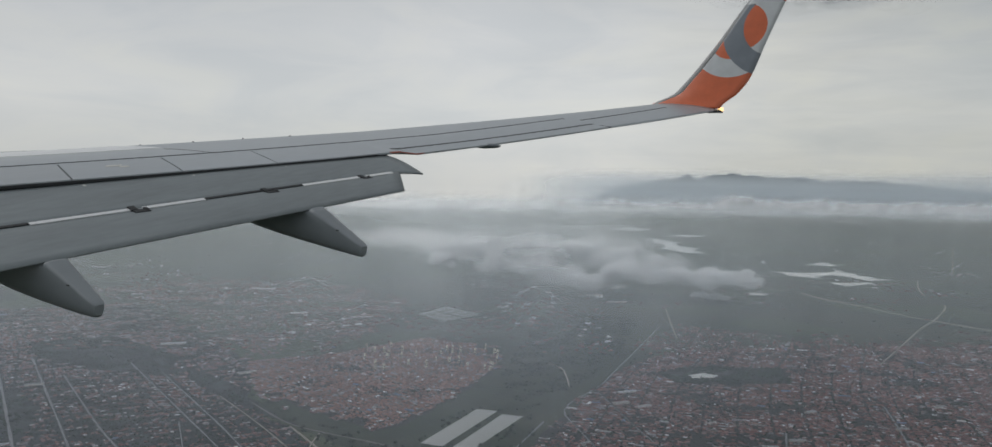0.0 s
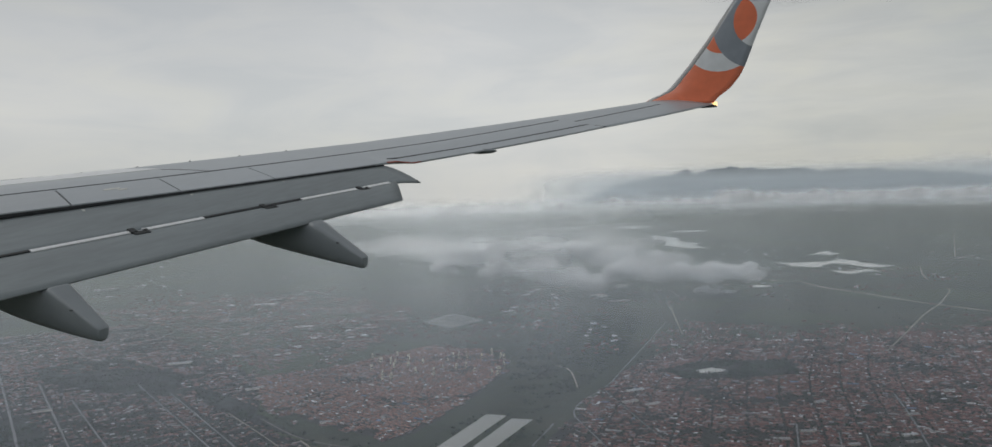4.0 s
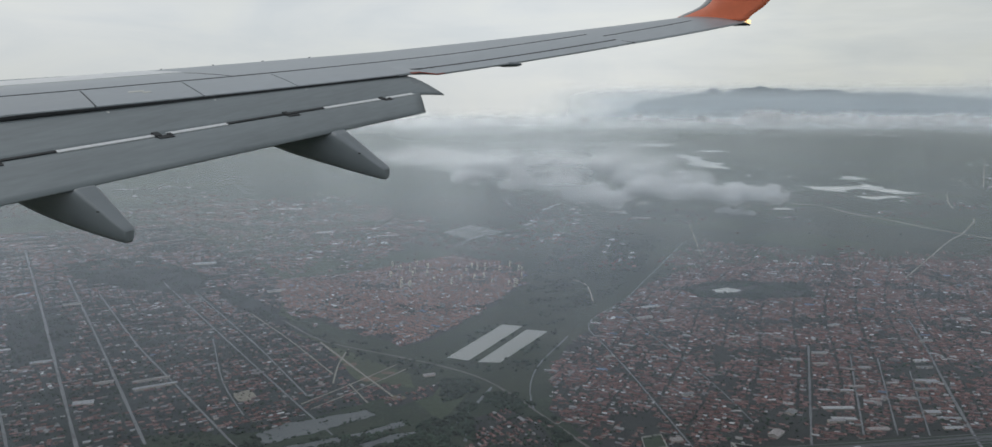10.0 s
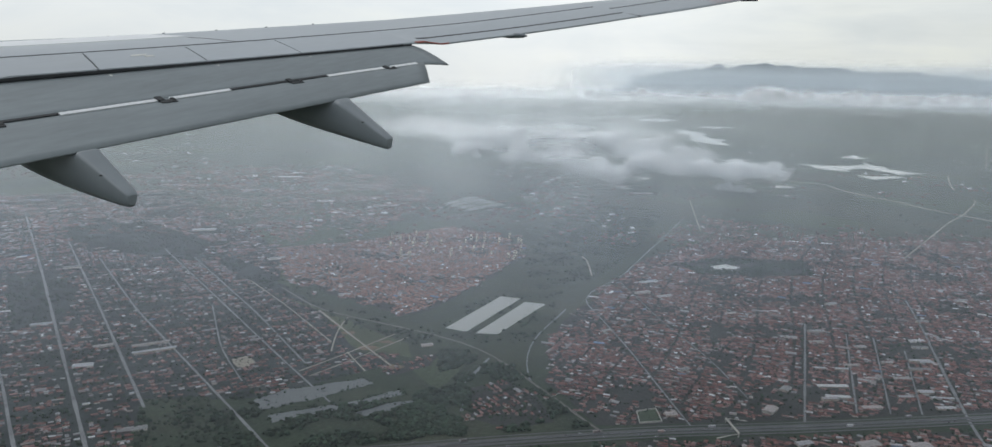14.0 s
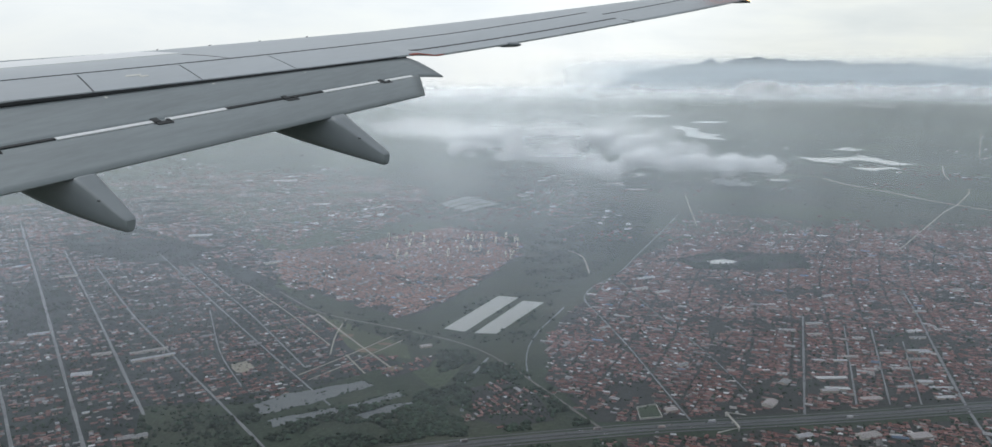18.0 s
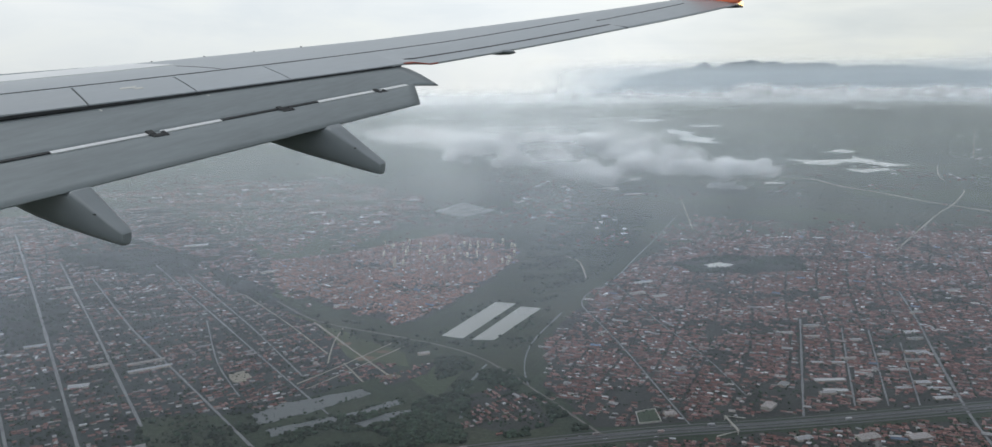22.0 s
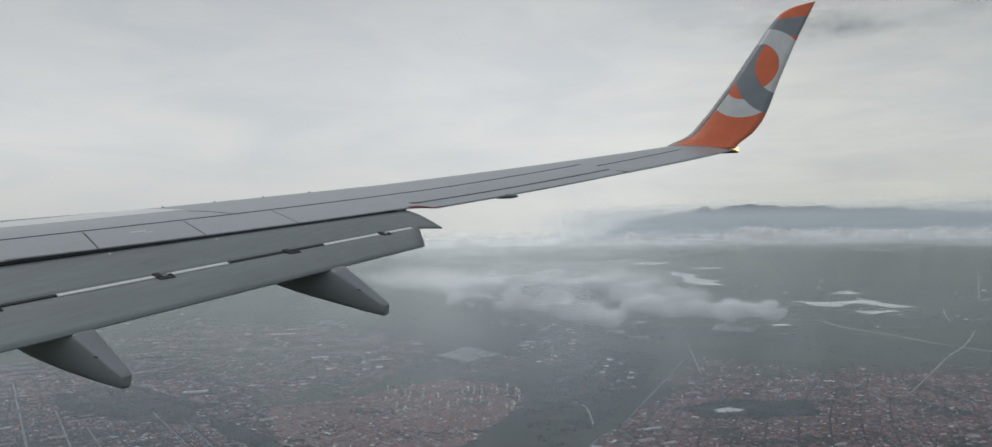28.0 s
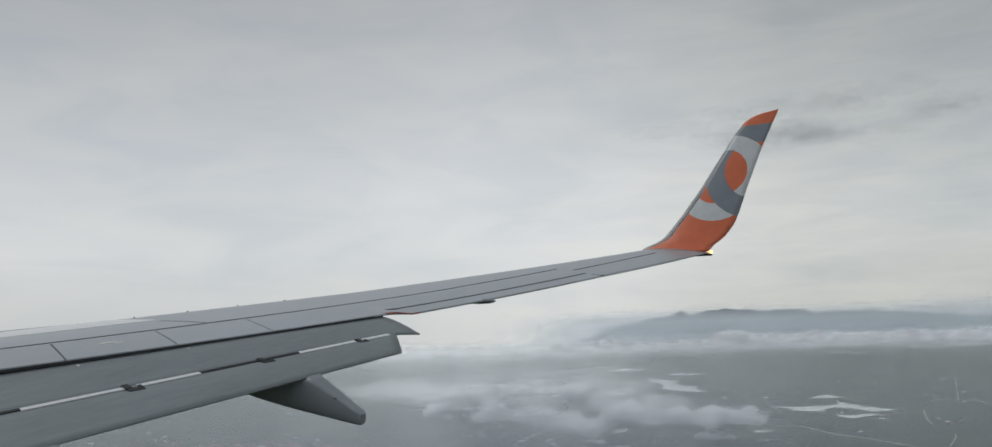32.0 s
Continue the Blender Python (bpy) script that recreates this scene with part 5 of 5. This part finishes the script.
FAR_CLOUD = [vapour("far_cloud_core", 0.13, 0.018, 0.28, 0.62, WHITE, even=True), vapour("far_cloud_fringe", 0.07, 0.02, 0.30, 0.62, WHITE, even=True), vapour("far_cloud_breath", 0.035, 0.02, 0.32, 0.62, WHITE, even=True)]

# the near cloud: heaps along its lower edge, a broad torn sheet behind them
FRONT = [(-50, 1030, 36, 17), (-28, 1040, 44, 14), (30, 1000, 33, 30), (70, 1010, 33, 26), (92, 985, 21, 26), (118, 990, 20, 18), (150, 1010, 31, 26), (182, 1000, 26, 26), (208, 1015, 28, 30), (238, 1000, 22, 28), (272, 1010, 22, 28), (304, 1000, 20, 24), (334, 1010, 22, 17), (270, 985, 8, 9), (292, 990, 5, 10)]
BACK = [(-20, 1090, 48, 30), (24, 1090, 50, 34), (70, 1080, 48, 34), (112, 1090, 47, 34), (152, 1085, 44, 34), (196, 1080, 42, 30), (232, 1075, 39, 26)]
billow("low_cloud", FRONT, 11, NEAR_CLOUD, "lumpy white heaps along the edge of the low cloud", 3, 1.25, 0.85)
billow("low_cloud", BACK, 10, NEAR_CLOUD, "ragged white low cloud drifting over the plain", 2, 1.7, 0.5)
puffs = []
for _ in range(620):
    q = rng.uniform(0, 1)
    x, y = -150 + 380 * q + rng.normal(0, 18), 1120 + rng.uniform(0, 260)
    s = rng.uniform(5, 20) * (1.1 - 0.4 * q)
    puffs.append((x * y / 1120, y, 57 - 9 * q + rng.normal(0, 5) + 0.02 * (y - 1120), s, 0.42))
cloud("low_cloud", puffs, M["wisp"], "torn white sheet of low cloud over the plain")
puffs = []
for _ in range(330):
    puffs.append((rng.normal(60, 190), rng.uniform(1250, 2000), rng.uniform(45, 66), rng.uniform(18, 40), 0.28))
for _ in range(250):
    puffs.append((rng.normal(-40, 300), rng.uniform(1800, 3000), rng.uniform(50, 95), rng.uniform(35, 80), 0.25))
cloud("cloud_veil", puffs, M["veil"], "thin pale cloud veil spread behind the low cloud")

# the bank at the foot of the mountains, lumpier and higher to the east
clumps = []
for i in range(58):
    az = 6 + 31 * (i + rng.uniform(-0.4, 0.4)) / 57
    swell = noise.noise(Vector((az * 0.45, 1.5, 0.0)))
    r = rng.uniform(3000, 3200)
    size = (26 + 60 * max(0.0, swell) + 18 * min(1.0, max(0.0, (az - 10) / 14))) * rng.uniform(0.7, 1.2)
    clumps.append((r * math.tan(radians(az)), r, EYE - 0.0255 * r + 6 * swell + rng.normal(0, 3), size))
for az, drop, size in ((24, 0.040, 20), (25.2, 0.042, 16), (18.5, 0.041, 14), (29, 0.037, 24), (31, 0.037, 26)):
    clumps.append((3000 * math.tan(radians(az)), 3000, EYE - drop * 3000, size))
billow("cloud_bank", clumps, 7, FAR_CLOUD, "lumpy bank of white cloud along the foot of the mountains", 2, 1.8, 0.75)
puffs = []
for i in range(260):
    az, r = radians(rng.uniform(-6, 39)), rng.uniform(3050, 3300)
    puffs.append((r * math.tan(az), r, EYE - 0.027 * r + rng.normal(0, 6), rng.uniform(25, 70), 0.13))
cloud("cloud_bank", puffs, M["far_veil"], "long thin layer of pale cloud along the foot of the mountains")

# torn strips of darker cloud high up
puffs = []
for az0, az1, el0, el1, thick, count in ((12.5, 30.0, 13.1, 11.6, 0.42, 80), (18.0, 28.0, 12.3, 12.1, 0.55, 50), (18.0, 30.0, 13.9, 14.2, 0.45, 40), (27.0, 34.0, 12.2, 13.0, 0.5, 34)):
    for i in range(count):
        q = min(1.0, max(0.0, rng.normal(0.5, 0.23)))
        az, el = radians(az0 + (az1 - az0) * q), radians(el0 + (el1 - el0) * q + rng.normal(0, thick) * (1 - abs(q - 0.5)) * 0.8)
        puffs.append((3600 * math.tan(az), 3600 + rng.normal(0, 60), EYE + 3600 / math.cos(az) * math.tan(el), rng.uniform(25, 95), 0.30))
cloud("grey_sky_cloud", puffs, M["grey_puff"], "torn strip of darker grey cloud high in the sky")

# ---- small things ----
M["car_paint"] = surface("car_paint", (0.35, 0.35, 0.36), 0.35, 0, 0.1, 3.0, 0.5, random=0.7)
M["tyre"] = surface("black_tyre", (0.02, 0.02, 0.02), 0.8, 0, 0.2, 9.0, 1.0)
M["pitch"] = surface("green_sports_pitch", (0.045, 0.062, 0.040), 0.9, 0, 0.3, 0.6, 0.1, spec=0.2)
M["wallline"] = surface("pale_boundary_wall", (0.38, 0.37, 0.34), 0.85, 0, 0.2, 1.0, 0.1)


def vehicle(name, label, category, l, w, h, cab):
    car = tagged(new(name), label, category, "traffic on the highway")
    v, f = box(-l / 2, -w / 2, 0.12, l / 2, w / 2, h * (0.55 if cab else 1.0))
    part("body", mesh("body", v, f, M["car_paint"]), car)
    if cab:
        v, f = box(-l * 0.28, -w * 0.44, h * 0.55, l * 0.22, w * 0.44, h)
    else:
        v, f = box(l / 2 + 0.03, -w / 2, 0.12, l / 2 + 0.45, w / 2, h * 0.75)
    part("cabin", mesh("cabin", v, f, M["glass"] if cab else M["car_paint"]), car)
    for sx in (-0.32, 0.32):
        for sy in (-1, 1):
            vv, ff = [], []
            for a in range(10):
                q = 2 * math.pi * a / 10
                for y in (-0.04, 0.04):
                    vv.append((l * sx + 0.11 * math.cos(q), sy * w * 0.46 + y, 0.11 + 0.11 * math.sin(q)))
            ff = [(2 * a, 2 * ((a + 1) % 10), 2 * ((a + 1) % 10) + 1, 2 * a + 1) for a in range(10)] + [tuple(range(0, 20, 2))[::-1], tuple(range(1, 20, 2))]
            part("wheel", mesh("wheel", vv, ff, M["tyre"]), car)
    return car


car = vehicle("car", "small car driving along the grey highway", "car", 1.2, 0.5, 0.42, True)
truck = vehicle("truck", "box truck driving along the grey highway", "truck", 2.4, 0.75, 0.95, False)


def along(line, d):
    for a, b in zip(line, line[1:]):
        l = math.dist(a, b)
        if d < l:
            return (a[0] + (b[0] - a[0]) * d / l, a[1] + (b[1] - a[1]) * d / l), math.atan2(b[1] - a[1], b[0] - a[0])
        d -= l
    return line[-1], 0.0


for i in range(34):
    lane = (-2.3, -1.3, 1.3, 2.3, -4.8, 4.8)[i % 6]
    (x, y), a = along(shifted(PLAN["highway"], lane), 120 + rng.uniform(0, 400))
    m = Matrix.LocRotScale((x, y, 0.145), Euler((0, 0, a + (math.pi if lane > 0 else 0))), None)
    if i < 2:
        (car, truck)[i].matrix_world = m
    else:
        copy_thing(truck if i % 4 == 1 else car, m)

# footbridge over the highway
bridge = tagged(new("footbridge"), "pale concrete footbridge with ramps across the highway", "footbridge")
(bx, by), ba = along(PLAN["highway"], 340)
bridge.matrix_world = Matrix.LocRotScale((bx, by, 0.1), Euler((0, 0, ba)), None)
v, f = box(-0.35, -7.5, 1.5, 0.35, 7.5, 1.75)
part("deck", mesh("deck", v, f, M["wallline"]), bridge)
for sx in (-0.35, 0.31):
    v, f = box(sx, -7.5, 1.75, sx + 0.04, 7.5, 2.1)
    part("railing", mesh("railing", v, f, M["wallline"]), bridge)
for y in (-7.2, 0.0, 7.2):
    v, f = box(-0.2, y - 0.2, 0.0, 0.2, y + 0.2, 1.5)
    part("pier", mesh("pier", v, f, M["wallline"]), bridge)
for y, s_ in ((-7.5, -1), (7.5, 1)):
    v = [(-0.35, y, 1.5), (-0.35, y, 1.75), (0.35, y, 1.75), (0.35, y, 1.5), (s_ * 9 - 0.1, y + s_ * 0.7, 0.0), (s_ * 9 - 0.1, y + s_ * 0.7, 0.1), (s_ * 9 + 0.1, y - s_ * 0.1, 0.1), (s_ * 9 + 0.1, y - s_ * 0.1, 0.0)]
    part("ramp", mesh("ramp", v, [(0, 3, 2, 1), (4, 5, 6, 7), (0, 1, 5, 4), (1, 2, 6, 5), (2, 3, 7, 6), (3, 0, 4, 7)], M["wallline"]), bridge)

# walled sports pitch beside the highway
sheet("sports_pitch", [(59.3, 329.3), (68, 332.7), (68.2, 319.5), (58.7, 317.6)], M["pitch"], 0.10, "green walled sports pitch beside the highway", "pitch")
yard = tagged(new("boundary_wall"), "low pale wall round a green sports pitch", "wall")
corners = [(59.3, 329.3), (68, 332.7), (68.2, 319.5), (58.7, 317.6)]
for p, q in zip(corners, corners[1:] + corners[:1]):
    d = Vector((q[0] - p[0], q[1] - p[1])).normalized() * 0.12
    v = [(p[0] - d.y, p[1] + d.x, z) for z in (0, 0.7)] + [(q[0] - d.y, q[1] + d.x, z) for z in (0, 0.7)] + [(p[0] + d.y, p[1] - d.x, z) for z in (0, 0.7)] + [(q[0] + d.y, q[1] - d.x, z) for z in (0, 0.7)]
    part("wall_panel", mesh("wall_panel", v, [(0, 2, 3, 1), (4, 5, 7, 6), (1, 3, 7, 5), (0, 1, 5, 4), (2, 6, 7, 3)], M["wallline"]), yard)
